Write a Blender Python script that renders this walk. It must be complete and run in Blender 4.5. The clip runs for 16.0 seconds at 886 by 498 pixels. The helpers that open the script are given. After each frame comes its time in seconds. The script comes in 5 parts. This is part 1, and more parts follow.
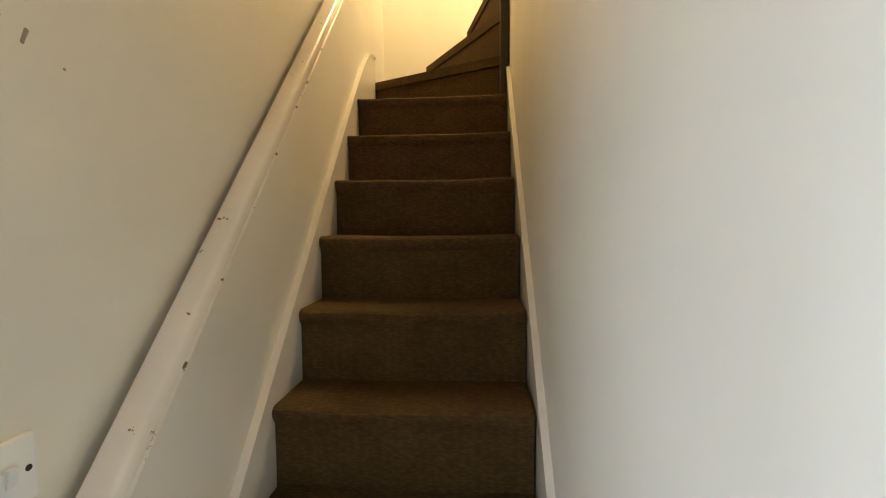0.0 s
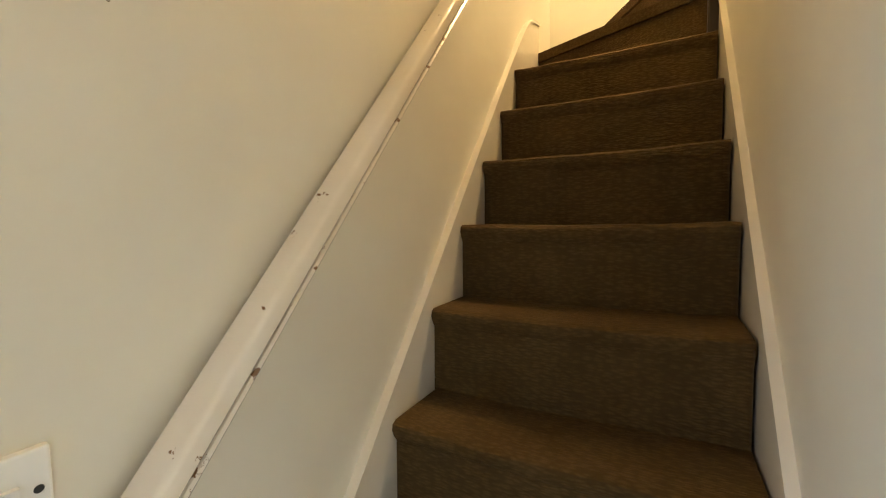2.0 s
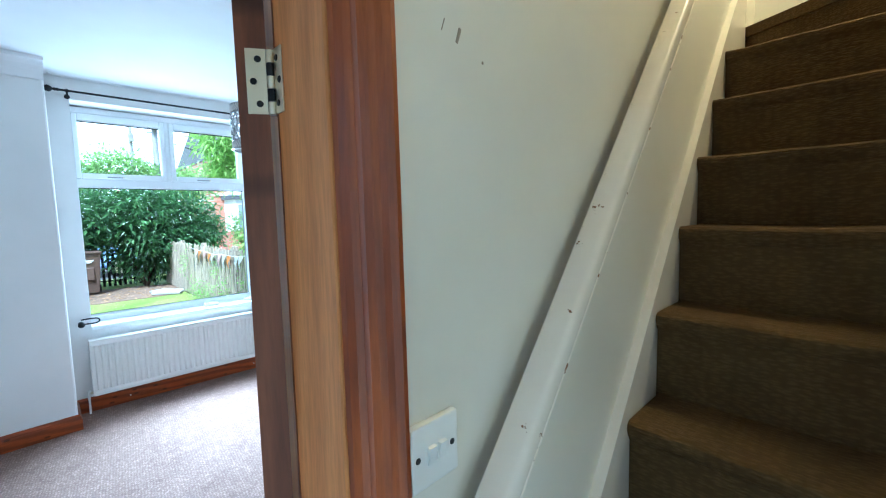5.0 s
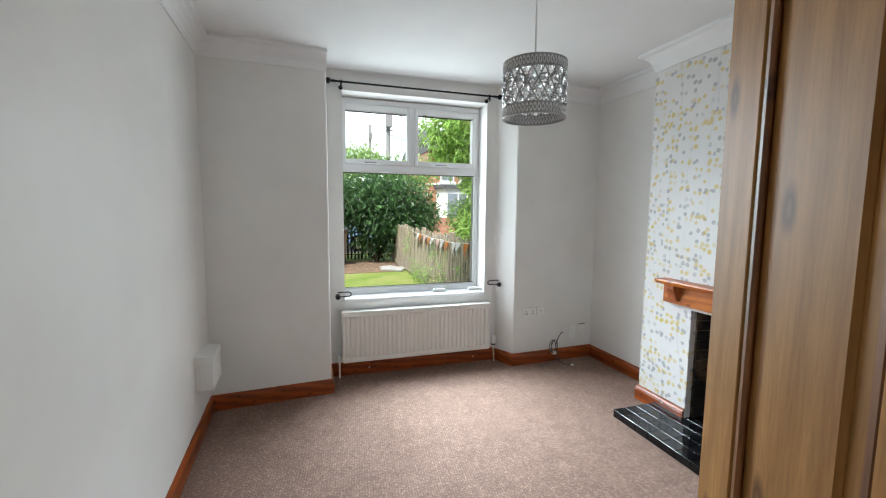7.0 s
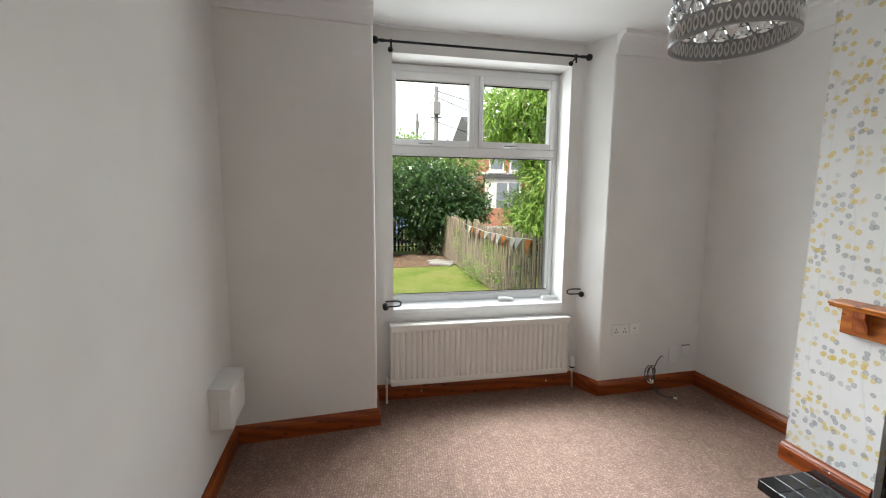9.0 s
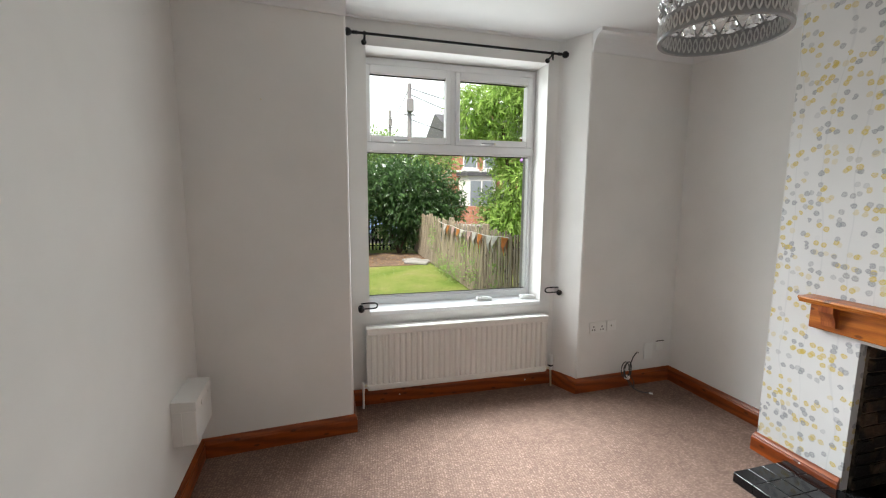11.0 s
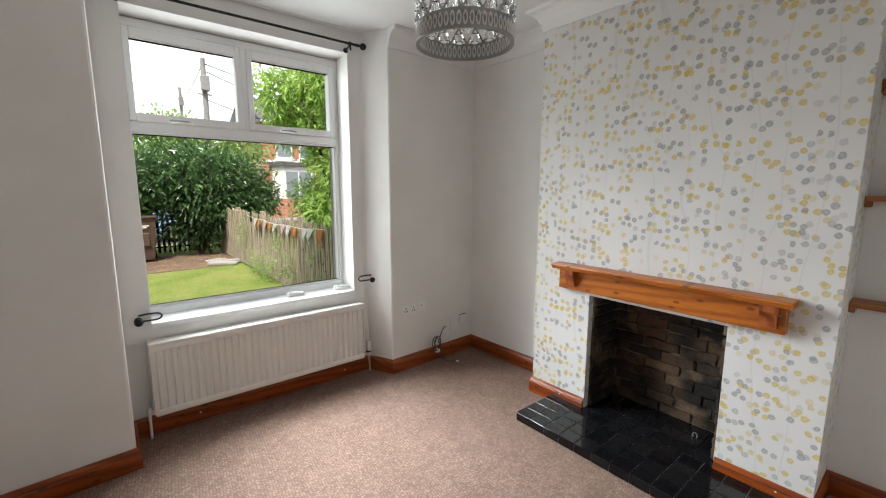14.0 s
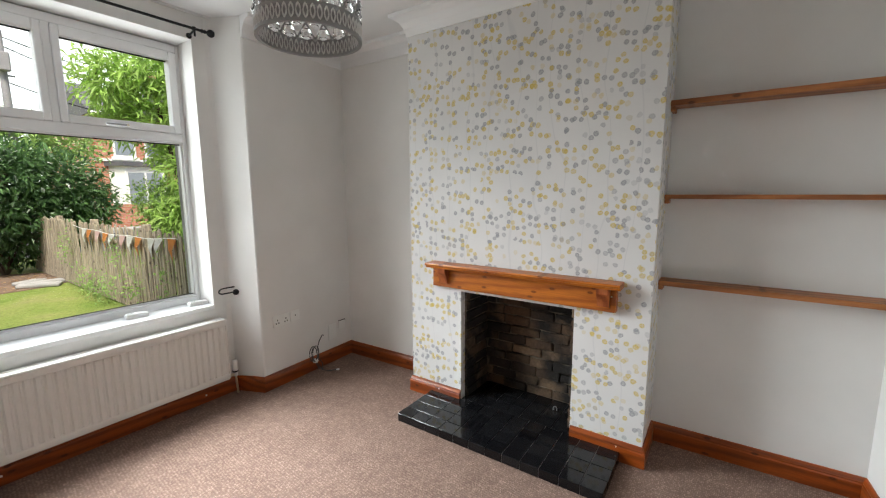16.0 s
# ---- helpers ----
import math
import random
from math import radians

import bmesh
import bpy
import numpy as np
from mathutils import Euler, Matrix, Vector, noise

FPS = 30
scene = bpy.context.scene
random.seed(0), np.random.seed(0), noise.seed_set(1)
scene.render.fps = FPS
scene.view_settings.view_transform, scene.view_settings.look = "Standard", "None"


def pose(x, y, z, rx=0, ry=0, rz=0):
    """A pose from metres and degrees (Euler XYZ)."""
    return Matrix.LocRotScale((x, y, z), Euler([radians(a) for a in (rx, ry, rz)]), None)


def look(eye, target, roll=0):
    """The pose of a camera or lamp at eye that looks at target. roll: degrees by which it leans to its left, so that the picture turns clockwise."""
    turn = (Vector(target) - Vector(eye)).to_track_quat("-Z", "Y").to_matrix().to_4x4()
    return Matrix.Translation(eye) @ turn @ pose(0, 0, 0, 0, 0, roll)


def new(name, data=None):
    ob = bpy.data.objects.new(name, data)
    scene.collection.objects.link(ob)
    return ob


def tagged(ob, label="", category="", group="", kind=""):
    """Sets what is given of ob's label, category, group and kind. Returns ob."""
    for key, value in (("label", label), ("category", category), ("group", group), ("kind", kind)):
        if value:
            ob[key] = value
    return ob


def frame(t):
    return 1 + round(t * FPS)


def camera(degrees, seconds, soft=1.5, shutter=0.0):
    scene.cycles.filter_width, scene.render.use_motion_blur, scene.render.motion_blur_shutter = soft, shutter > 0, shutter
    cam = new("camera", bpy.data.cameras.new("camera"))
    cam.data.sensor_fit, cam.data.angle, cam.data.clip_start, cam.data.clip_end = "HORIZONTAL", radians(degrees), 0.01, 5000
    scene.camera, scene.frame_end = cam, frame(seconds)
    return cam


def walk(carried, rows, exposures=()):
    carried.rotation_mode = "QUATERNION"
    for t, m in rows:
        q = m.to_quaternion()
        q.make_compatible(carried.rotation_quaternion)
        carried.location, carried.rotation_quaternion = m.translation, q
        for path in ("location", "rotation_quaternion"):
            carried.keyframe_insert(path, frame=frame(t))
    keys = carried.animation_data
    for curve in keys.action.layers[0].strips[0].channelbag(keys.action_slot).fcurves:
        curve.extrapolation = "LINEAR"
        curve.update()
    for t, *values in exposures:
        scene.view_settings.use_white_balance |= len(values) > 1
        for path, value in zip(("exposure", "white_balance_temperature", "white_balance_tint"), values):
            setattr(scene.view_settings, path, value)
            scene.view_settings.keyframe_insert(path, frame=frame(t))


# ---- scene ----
PATH = [
    (0, (0.951, -0.212, 1.538), (2.94, -0.051, 1.401), -0.5),
    (0.5, (1.079, -0.223, 1.562), (3.059, 0.008, 1.398), -0.2),
    (1, (1.227, -0.236, 1.526), (3.174, 0.194, 1.376), -0.4),
    (1.5, (1.235, -0.205, 1.502), (3.099, 0.504, 1.352), -0.7),
    (2, (1.222, -0.201, 1.5), (2.98, 0.743, 1.364), -0.9),
    (2.5, (1.213, -0.188, 1.5), (2.886, 0.898, 1.358), -0.3),
    (3, (1.203, -0.185, 1.505), (2.811, 0.995, 1.357), -0.3),
    (3.2, (1.203, -0.21, 1.498), (2.764, 1.035, 1.374), -1.1),
    (5.3, (0.968, 0.007, 1.541), (2.293, 1.498, 1.396), -0.8),
    (5.5, (0.934, 0.046, 1.534), (2.192, 1.597, 1.422), -0.0),
    (5.9, (0.915, 0.181, 1.527), (2.009, 1.851, 1.407), 0.5),
    (6, (0.929, 0.231, 1.536), (1.974, 1.931, 1.403), 0.4),
    (6.5, (0.974, 0.449, 1.554), (1.775, 2.273, 1.383), 0.4),
    (7, (0.964, 0.652, 1.524), (1.563, 2.551, 1.327), 0.5),
    (7.5, (0.962, 0.927, 1.575), (1.413, 2.86, 1.33), 0.5),
    (8, (0.975, 1.18, 1.542), (1.358, 3.127, 1.294), 0.5),
    (10.5, (0.998, 1.442, 1.528), (1.419, 3.382, 1.283), 0.4),
    (11, (0.984, 1.453, 1.534), (1.493, 3.37, 1.278), 0.4),
    (11.5, (0.999, 1.447, 1.519), (1.605, 3.335, 1.261), 0.3),
    (12, (1.003, 1.444, 1.511), (1.74, 3.285, 1.248), 0.2),
    (12.5, (1.034, 1.402, 1.529), (1.901, 3.184, 1.252), 0.2),
    (13, (1.071, 1.387, 1.522), (2.067, 3.098, 1.239), 0.1),
    (13.5, (1.085, 1.382, 1.523), (2.211, 3.009, 1.231), 0.1),
    (14, (1.078, 1.38, 1.52), (2.327, 2.914, 1.229), 0.1),
    (14.5, (1.087, 1.369, 1.517), (2.436, 2.818, 1.23), -0.0),
    (15, (1.108, 1.349, 1.519), (2.539, 2.716, 1.232), -0.1),
    (15.5, (1.128, 1.345, 1.514), (2.647, 2.614, 1.229), -0.2),
    (16, (1.137, 1.335, 1.518), (2.767, 2.459, 1.236), -0.3),
]
cam = camera(94.8, 16.0, soft=1.15)
walk(cam, [(t, look(eye, target, roll)) for t, eye, target, roll in PATH],
     [(0, 1.25, 6000, 9), (1, 1.4, 6100, 9), (2, 1.6, 6250, 8), (3.2, 1.74, 6050, 7), (4.8, 1.5, 4600, -2), (5.3, 1.25, 4200, -8), (5.6, 0.9, 4100, -9), (6, 0.85, 4300, -5), (6.5, 0.77, 5300, 2), (7, 0.63, 6050, 5), (8, 0.37, 6500, 8), (16, 0.4, 6600, 9)])

# ---- world, sun and lamps ----
world = bpy.data.worlds.new("world")
scene.world = world
world.use_nodes = True
wn = world.node_tree
sky = wn.nodes.new("ShaderNodeTexSky")
sky.sky_type = "NISHITA"
sky.sun_disc = False
sky.sun_elevation, sky.sun_rotation = radians(59), radians(212)
sky.dust_density, sky.air_density = 4.0, 1.0
wn.links.new(sky.outputs[0], wn.nodes["Background"].inputs[0])
wn.nodes["Background"].inputs[1].default_value = 0.15

def lamp(name, kind, m, energy, colour, **settings):
    data = bpy.data.lights.new(name, kind)
    data.energy, data.color = energy, colour
    for key, value in settings.items():
        setattr(data, key, value)
    ob = new(name, data)
    ob.matrix_world = m
    return ob

SKY_GLOW = 1.5
lamp("sun", "SUN", look((0, 0, 0), (0.35, 0.55, -1.1)), 5.0, (1.0, 0.96, 0.90), angle=radians(15))
# sky light through the window opening, sloping down into the room
for x in (1.60, 2.17):
    for z in (1.0, 1.55, 2.1):
        lamp("window_daylight", "AREA", look((x, 4.40, z), (x + 0.14, 3.40, z - 0.70)), 6.3, (0.87, 0.95, 1.0), shape="RECTANGLE", size=0.55, size_y=0.24, spread=radians(92))
lamp("window_skylight", "AREA", look((1.885, 4.535, 1.60), (1.885, 3.535, 1.60)), 14, (0.91, 0.97, 1.0), shape="RECTANGLE", size=1.28, size_y=1.7, spread=radians(170))
lamp("doorway_daylight", "AREA", look((0.84, 0.37, 1.3), (1.15, -0.6, 1.25)), 1.3, (0.86, 0.94, 1.0), shape="RECTANGLE", size=0.55, size_y=1.7, spread=radians(100))
lamp("landing_bulb", "POINT", pose(3.22, -0.43, 3.85), 41, (1.0, 0.67, 0.30), shadow_soft_size=0.06)

# ---- materials ----
def material(name, colour, rough=0.6, metal=0.0, spec=0.5):
    m = bpy.data.materials.new(name)
    m.use_nodes = True
    b = m.node_tree.nodes["Principled BSDF"]
    b.inputs["Base Color"].default_value = (*colour, 1)
    b.inputs["Roughness"].default_value = rough
    b.inputs["Metallic"].default_value = metal
    b.inputs["Specular IOR Level"].default_value = spec
    return m

def node(m, kind, **inputs):
    n = m.node_tree.nodes.new(kind)
    for key, value in inputs.items():
        n.inputs[key.replace("_", " ")].default_value = value
    return n

def link(m, a, b):
    m.node_tree.links.new(a, b)

def place(m, scale=(1, 1, 1), turn=(0, 0, 0)):
    tc = node(m, "ShaderNodeTexCoord")
    mp = node(m, "ShaderNodeMapping")
    mp.inputs["Scale"].default_value = scale
    mp.inputs["Rotation"].default_value = [radians(a) for a in turn]
    link(m, tc.outputs["Object"], mp.inputs["Vector"])
    return mp.outputs[0]

def mixed(m, fac, a, b, mode="MIX"):
    n = node(m, "ShaderNodeMix")
    n.data_type, n.blend_type = "RGBA", mode
    for k, value in ((0, fac), (6, a), (7, b)):
        if hasattr(value, "links"):
            link(m, value, n.inputs[k])
        else:
            n.inputs[k].default_value = value if k == 0 else (*value, 1)
    return n.outputs[2]

def ramp(m, value, *stops):
    n = node(m, "ShaderNodeValToRGB")
    e = n.color_ramp.elements
    while len(e) < len(stops):
        e.new(0.5)
    for el, (p, c) in zip(e, stops):
        el.position, el.color = p, (*((c, c, c) if isinstance(c, (int, float)) else c), 1)
    link(m, value, n.inputs[0])
    return n.outputs[0]

def fractal(m, vector, scale, detail=4.0, rough=0.55):
    n = node(m, "ShaderNodeTexNoise", Scale=scale, Detail=detail, Roughness=rough)
    link(m, vector, n.inputs["Vector"])
    return n.outputs[0]

def shader(m):
    return m.node_tree.nodes["Principled BSDF"]

def bumped(m, height, strength=0.3, distance=0.002):
    n = node(m, "ShaderNodeBump", Strength=strength, Distance=distance)
    link(m, height, n.inputs["Height"])
    link(m, n.outputs[0], shader(m).inputs["Normal"])

def paint(name, colour, stain, rough=0.6, relief=0.25):
    m = material(name, colour, rough)
    v = place(m)
    big = ramp(m, fractal(m, v, 1.7, 5), (0.35, 0), (0.75, 1))
    link(m, mixed(m, big, colour, stain), shader(m).inputs["Base Color"])
    bumped(m, mixed(m, 0.6, fractal(m, v, 160, 3), fractal(m, v, 14, 4)) , relief, 0.0015)
    return m

def pine(name, light, dark, along, rough=0.35, knots=13.0, few=0.45):
    m = material(name, light, rough)
    scale = [9, 9, 9]
    scale["xyz".index(along)] = 0.8
    v = place(m, scale)
    info = node(m, "ShaderNodeObjectInfo")
    off = node(m, "ShaderNodeVectorMath")
    off.operation = "MULTIPLY_ADD"
    off.inputs[1].default_value = (1, 1, 1)
    link(m, v, off.inputs[0])
    cx = node(m, "ShaderNodeCombineXYZ")
    mul = node(m, "ShaderNodeMath")
    mul.operation = "MULTIPLY"
    mul.inputs[1].default_value = 37.0
    link(m, info.outputs["Random"], mul.inputs[0])
    for k in range(3):
        link(m, mul.outputs[0], cx.inputs[k])
    link(m, cx.outputs[0], off.inputs[2])
    v = off.outputs[0]
    w = node(m, "ShaderNodeTexWave", Scale=1.1, Distortion=6.0, Detail=3.0, Detail_Scale=1.2)
    w.bands_direction = "DIAGONAL"
    link(m, v, w.inputs["Vector"])
    grain = mixed(m, 0.45, w.outputs[0], fractal(m, v, 5, 5))
    c = ramp(m, grain, (0.25, dark), (0.7, light))
    c = mixed(m, 1.0, c, ramp(m, fractal(m, v, 17, 4, 0.65), (0.32, 0.80), (0.62, 1.06)), "MULTIPLY")
    c = mixed(m, 1.0, c, ramp(m, fractal(m, v, 0.45, 3), (0.35, 0.86), (0.65, 1.05)), "MULTIPLY")
    if knots:
        axes = {"x": "XZ", "y": "YZ", "z": "ZX"}[along]
        vo = node(m, "ShaderNodeTexVoronoi", Scale=1.0, Randomness=1.0)
        vo.voronoi_dimensions = "2D"
        mp = node(m, "ShaderNodeSeparateXYZ")
        link(m, place(m), mp.inputs[0])
        both = node(m, "ShaderNodeCombineXYZ")
        for k, (a, f) in enumerate(zip(axes, (0.45 * knots, knots))):
            times = node(m, "ShaderNodeMath")
            times.operation = "MULTIPLY_ADD"
            times.inputs[1].default_value = f
            link(m, mp.outputs[a], times.inputs[0])
            link(m, mul.outputs[0], times.inputs[2])
            link(m, times.outputs[0], both.inputs[k])
        link(m, both.outputs[0], vo.inputs["Vector"])
        pick = node(m, "ShaderNodeSeparateColor")
        link(m, vo.outputs["Color"], pick.inputs[0])
        some = ramp(m, pick.outputs[0], (few, 0), (few + 0.01, 1))
        k = mixed(m, 1.0, ramp(m, vo.outputs["Distance"], (0.0, 0.55), (0.05, 0.9), (0.08, 0.6), (0.13, 0)), some, "MULTIPLY")
        c = mixed(m, k, c, (dark[0] * 0.28, dark[1] * 0.22, dark[2] * 0.2))
    link(m, c, shader(m).inputs["Base Color"])
    bumped(m, grain, 0.12, 0.001)
    return m

WALL = paint("white_emulsion", (0.80, 0.79, 0.77), (0.73, 0.72, 0.70), 0.55)
CEIL = paint("ceiling_paint", (0.82, 0.82, 0.82), (0.77, 0.77, 0.77), 0.8)
HALL = paint("cream_emulsion", (0.78, 0.755, 0.67), (0.70, 0.665, 0.57), 0.5, 0.14)
GLOSSY = paint("aged_gloss_paint", (0.82, 0.78, 0.70), (0.72, 0.66, 0.55), 0.22, 0.15)
UPVC = material("white_upvc", (0.84, 0.85, 0.86), 0.28)
ENAMEL = material("radiator_enamel", (0.80, 0.78, 0.74), 0.3)
PLASTIC = material("white_plastic", (0.80, 0.80, 0.78), 0.35)
BLACK = material("black_iron", (0.012, 0.012, 0.013), 0.4, 0.6)
BRASS = material("polished_brass", (0.75, 0.55, 0.22), 0.22, 1.0)
STEEL = material("nickel_steel", (0.72, 0.66, 0.50), 0.35, 1.0)
PINE_X = pine("varnished_pine_x", (0.52, 0.155, 0.017), (0.36, 0.092, 0.011), "x")
PINE_Y = pine("varnished_pine_y", (0.52, 0.155, 0.017), (0.36, 0.092, 0.011), "y")
SKIRT_X = pine("skirting_pine_x", (0.34, 0.071, 0.010), (0.20, 0.038, 0.006), "x", 0.3)
SKIRT_Y = pine("skirting_pine_y", (0.34, 0.071, 0.010), (0.20, 0.038, 0.006), "y", 0.3)
# browner and darker than the door: the moulding shadows are coloured in
BEAD = pine("shaded_bead_pine_z", (0.27, 0.110, 0.032), (0.17, 0.066, 0.018), "z", 0.5)
PINE_Z = pine("varnished_pine_z", (0.42, 0.12, 0.035), (0.26, 0.06, 0.016), "z")
DOOR_Z = pine("waxed_pine_z", (0.43, 0.215, 0.062), (0.35, 0.165, 0.045), "z", 0.55, 7.0, 0.55)
DOOR_X = pine("waxed_pine_x", (0.43, 0.215, 0.062), (0.35, 0.165, 0.045), "x", 0.55, 7.0, 0.55)
for wood in (DOOR_Z, DOOR_X):
    shader(wood).inputs["Specular IOR Level"].default_value = 0.22
SHELF_Y = pine("shelf_pine_y", (0.43, 0.16, 0.048), (0.28, 0.096, 0.028), "y", 0.5)

def carpet(name, a, b, rib, turn=0.0, relief=0.006, along=0.42, even=0.75):
    """Looped pile in uneven ribs; rib: ribs a metre."""
    m = material(name, a, 0.95, 0, 0.12)
    v = place(m, (1, 1, 1), (0, 0, turn))
    warp = node(m, "ShaderNodeTexNoise", Scale=rib * 0.35, Detail=2.0)
    link(m, v, warp.inputs["Vector"])
    v2 = node(m, "ShaderNodeVectorMath")
    v2.operation = "MULTIPLY_ADD"
    v2.inputs[1].default_value = (1.1 / rib,) * 3
    link(m, warp.outputs["Color"], v2.inputs[0])
    link(m, v, v2.inputs[2])
    stretch = node(m, "ShaderNodeVectorMath")
    stretch.operation = "MULTIPLY"
    stretch.inputs[1].default_value = (1.0, along, 1.0)
    link(m, v2.outputs[0], stretch.inputs[0])
    tuft = node(m, "ShaderNodeTexVoronoi", Scale=rib * 1.15, Randomness=even)
    link(m, stretch.outputs[0], tuft.inputs["Vector"])
    loop = ramp(m, tuft.outputs["Distance"], (0.05, 1), (0.75, 0))
    fleck = fractal(m, v, rib * 6, 3)
    worn = ramp(m, fractal(m, v, 1.6, 6, 0.65), (0.38, 0), (0.66, 1))
    mid = ramp(m, fractal(m, v, 9, 4, 0.6), (0.35, 0), (0.65, 1))
    c = mixed(m, ramp(m, mixed(m, 0.3, loop, fleck), (0.3, 0), (0.7, 1)), b, a)
    c = mixed(m, mixed(m, 0.5, worn, mid), c, mixed(m, 1.0, c, (0.74, 0.72, 0.70), "MULTIPLY"))
    link(m, c, shader(m).inputs["Base Color"])
    bumped(m, mixed(m, 0.3, loop, fleck), 1.0, relief)
    return m

CARPET = carpet("ribbed_beige_carpet", (0.43, 0.294, 0.240), (0.225, 0.148, 0.118), 108, 96, 0.005, 0.55, 0.45)
STAIR = carpet("brown_stair_carpet", (0.140, 0.088, 0.034), (0.100, 0.062, 0.024), 150, 0, 0.003, 0.25)

# ---- building helpers ----
def thing(name, label, category, kind="", group="", at=(0, 0, 0), rz=0.0):
    ob = new(name)
    ob.empty_display_size = 0.1
    ob.matrix_world = pose(*at, 0, 0, rz)
    return tagged(ob, label, category, group, kind)

def finish(name, bm, mat, smooth=False):
    bmesh.ops.recalc_face_normals(bm, faces=bm.faces)
    me = bpy.data.meshes.new(name)
    bm.to_mesh(me)
    bm.free()
    for m in (mat if isinstance(mat, (list, tuple)) else [mat]):
        me.materials.append(m)
    if smooth:
        for p in me.polygons:
            p.use_smooth = True
        me.set_sharp_from_angle(angle=radians(35))
    return me

def part(name, bm, mat, parent, label="", smooth=False, m=None):
    ob = new(name, finish(name, bm, mat, smooth))
    ob.parent = parent
    if m is not None:
        ob.matrix_local = m
    if label:
        ob["label"] = label
    return ob

def solid(name, bm, mat, label, category, kind="", group="", smooth=False, m=None):
    ob = new(name, finish(name, bm, mat, smooth))
    if m is not None:
        ob.matrix_world = m
    return tagged(ob, label, category, group, kind)

def box(x0, y0, z0, x1, y1, z1, bevel=0.0, bm=None, segments=1):
    own = bmesh.new()
    bmesh.ops.create_cube(own, size=1, matrix=Matrix.Translation(((x0 + x1) / 2, (y0 + y1) / 2, (z0 + z1) / 2)) @ Matrix.Diagonal((abs(x1 - x0), abs(y1 - y0), abs(z1 - z0), 1)))
    if bevel:
        bmesh.ops.bevel(own, geom=own.edges[:], offset=bevel, segments=segments, profile=0.6, affect="EDGES")
    return joined(bm, own)

def joined(bm, own):
    if bm is None:
        return own
    me = bpy.data.meshes.new("tmp")
    own.to_mesh(me)
    own.free()
    bm.from_mesh(me)
    bpy.data.meshes.remove(me)
    return bm

def prism(points, z0, z1, bm=None, axis="z"):
    """A flat outline of (a, b) pairs drawn out along an axis: z (x, y), y (x, z) or x (y, z)."""
    own = bmesh.new()
    put = {"z": lambda a, b, c: (a, b, c), "y": lambda a, b, c: (a, c, b), "x": lambda a, b, c: (c, a, b)}[axis]
    low = [own.verts.new(put(a, b, z0)) for a, b in points]
    high = [own.verts.new(put(a, b, z1)) for a, b in points]
    own.faces.new(low)
    own.faces.new(high)
    for i in range(len(points)):
        j = (i + 1) % len(points)
        own.faces.new((low[i], low[j], high[j], high[i]))
    bmesh.ops.recalc_face_normals(own, faces=own.faces)
    return joined(bm, own)

def rod(a, b, r0, r1=None, sides=12, bm=None):
    a, b = Vector(a), Vector(b)
    own = bmesh.new()
    bmesh.ops.create_cone(own, cap_ends=True, segments=sides, radius1=r0, radius2=r0 if r1 is None else r1, depth=(b - a).length,
                          matrix=Matrix.Translation((a + b) / 2) @ (b - a).to_track_quat("Z", "Y").to_matrix().to_4x4())
    return joined(bm, own)

def lathe(profile, sides=20, m=None, bm=None):
    """Rings of (radius, height) about z, closed at both ends."""
    own = bmesh.new()
    rings = [[own.verts.new((r * math.cos(2 * math.pi * i / sides), r * math.sin(2 * math.pi * i / sides), z)) for i in range(sides)] for r, z in profile]
    for lo, hi in zip(rings, rings[1:]):
        for i in range(sides):
            own.faces.new((lo[i], lo[(i + 1) % sides], hi[(i + 1) % sides], hi[i]))
    own.faces.new(rings[0])
    own.faces.new(rings[-1])
    if m is not None:
        bmesh.ops.transform(own, matrix=m, verts=own.verts)
    return joined(bm, own)

def sweep(path, r, sides=8, bm=None):
    own = bmesh.new()
    rings = []
    for i, p in enumerate(path):
        d = Vector(path[min(i + 1, len(path) - 1)]) - Vector(path[max(i - 1, 0)])
        q = d.to_track_quat("Z", "Y")
        rings.append([own.verts.new(Vector(p) + q @ Vector((r * math.cos(2 * math.pi * k / sides), r * math.sin(2 * math.pi * k / sides), 0))) for k in range(sides)])
    for lo, hi in zip(rings, rings[1:]):
        for k in range(sides):
            own.faces.new((lo[k], lo[(k + 1) % sides], hi[(k + 1) % sides], hi[k]))
    own.faces.new(rings[0])
    own.faces.new(rings[-1])
    return joined(bm, own)

def glass(name, colour=(1, 1, 1), rough=0.0, ior=1.45):
    m = material(name, colour, rough)
    shader(m).inputs["Transmission Weight"].default_value = 1.0
    shader(m).inputs["IOR"].default_value = ior
    return m

PANE = glass("window_glass", (0.97, 0.99, 0.98), 0.0, 1.1)
CRYSTAL = glass("clear_acrylic", (0.95, 0.96, 0.97), 0.04, 1.45)
SILVER = material("brushed_silver", (0.36, 0.36, 0.36), 0.35, 0.8)

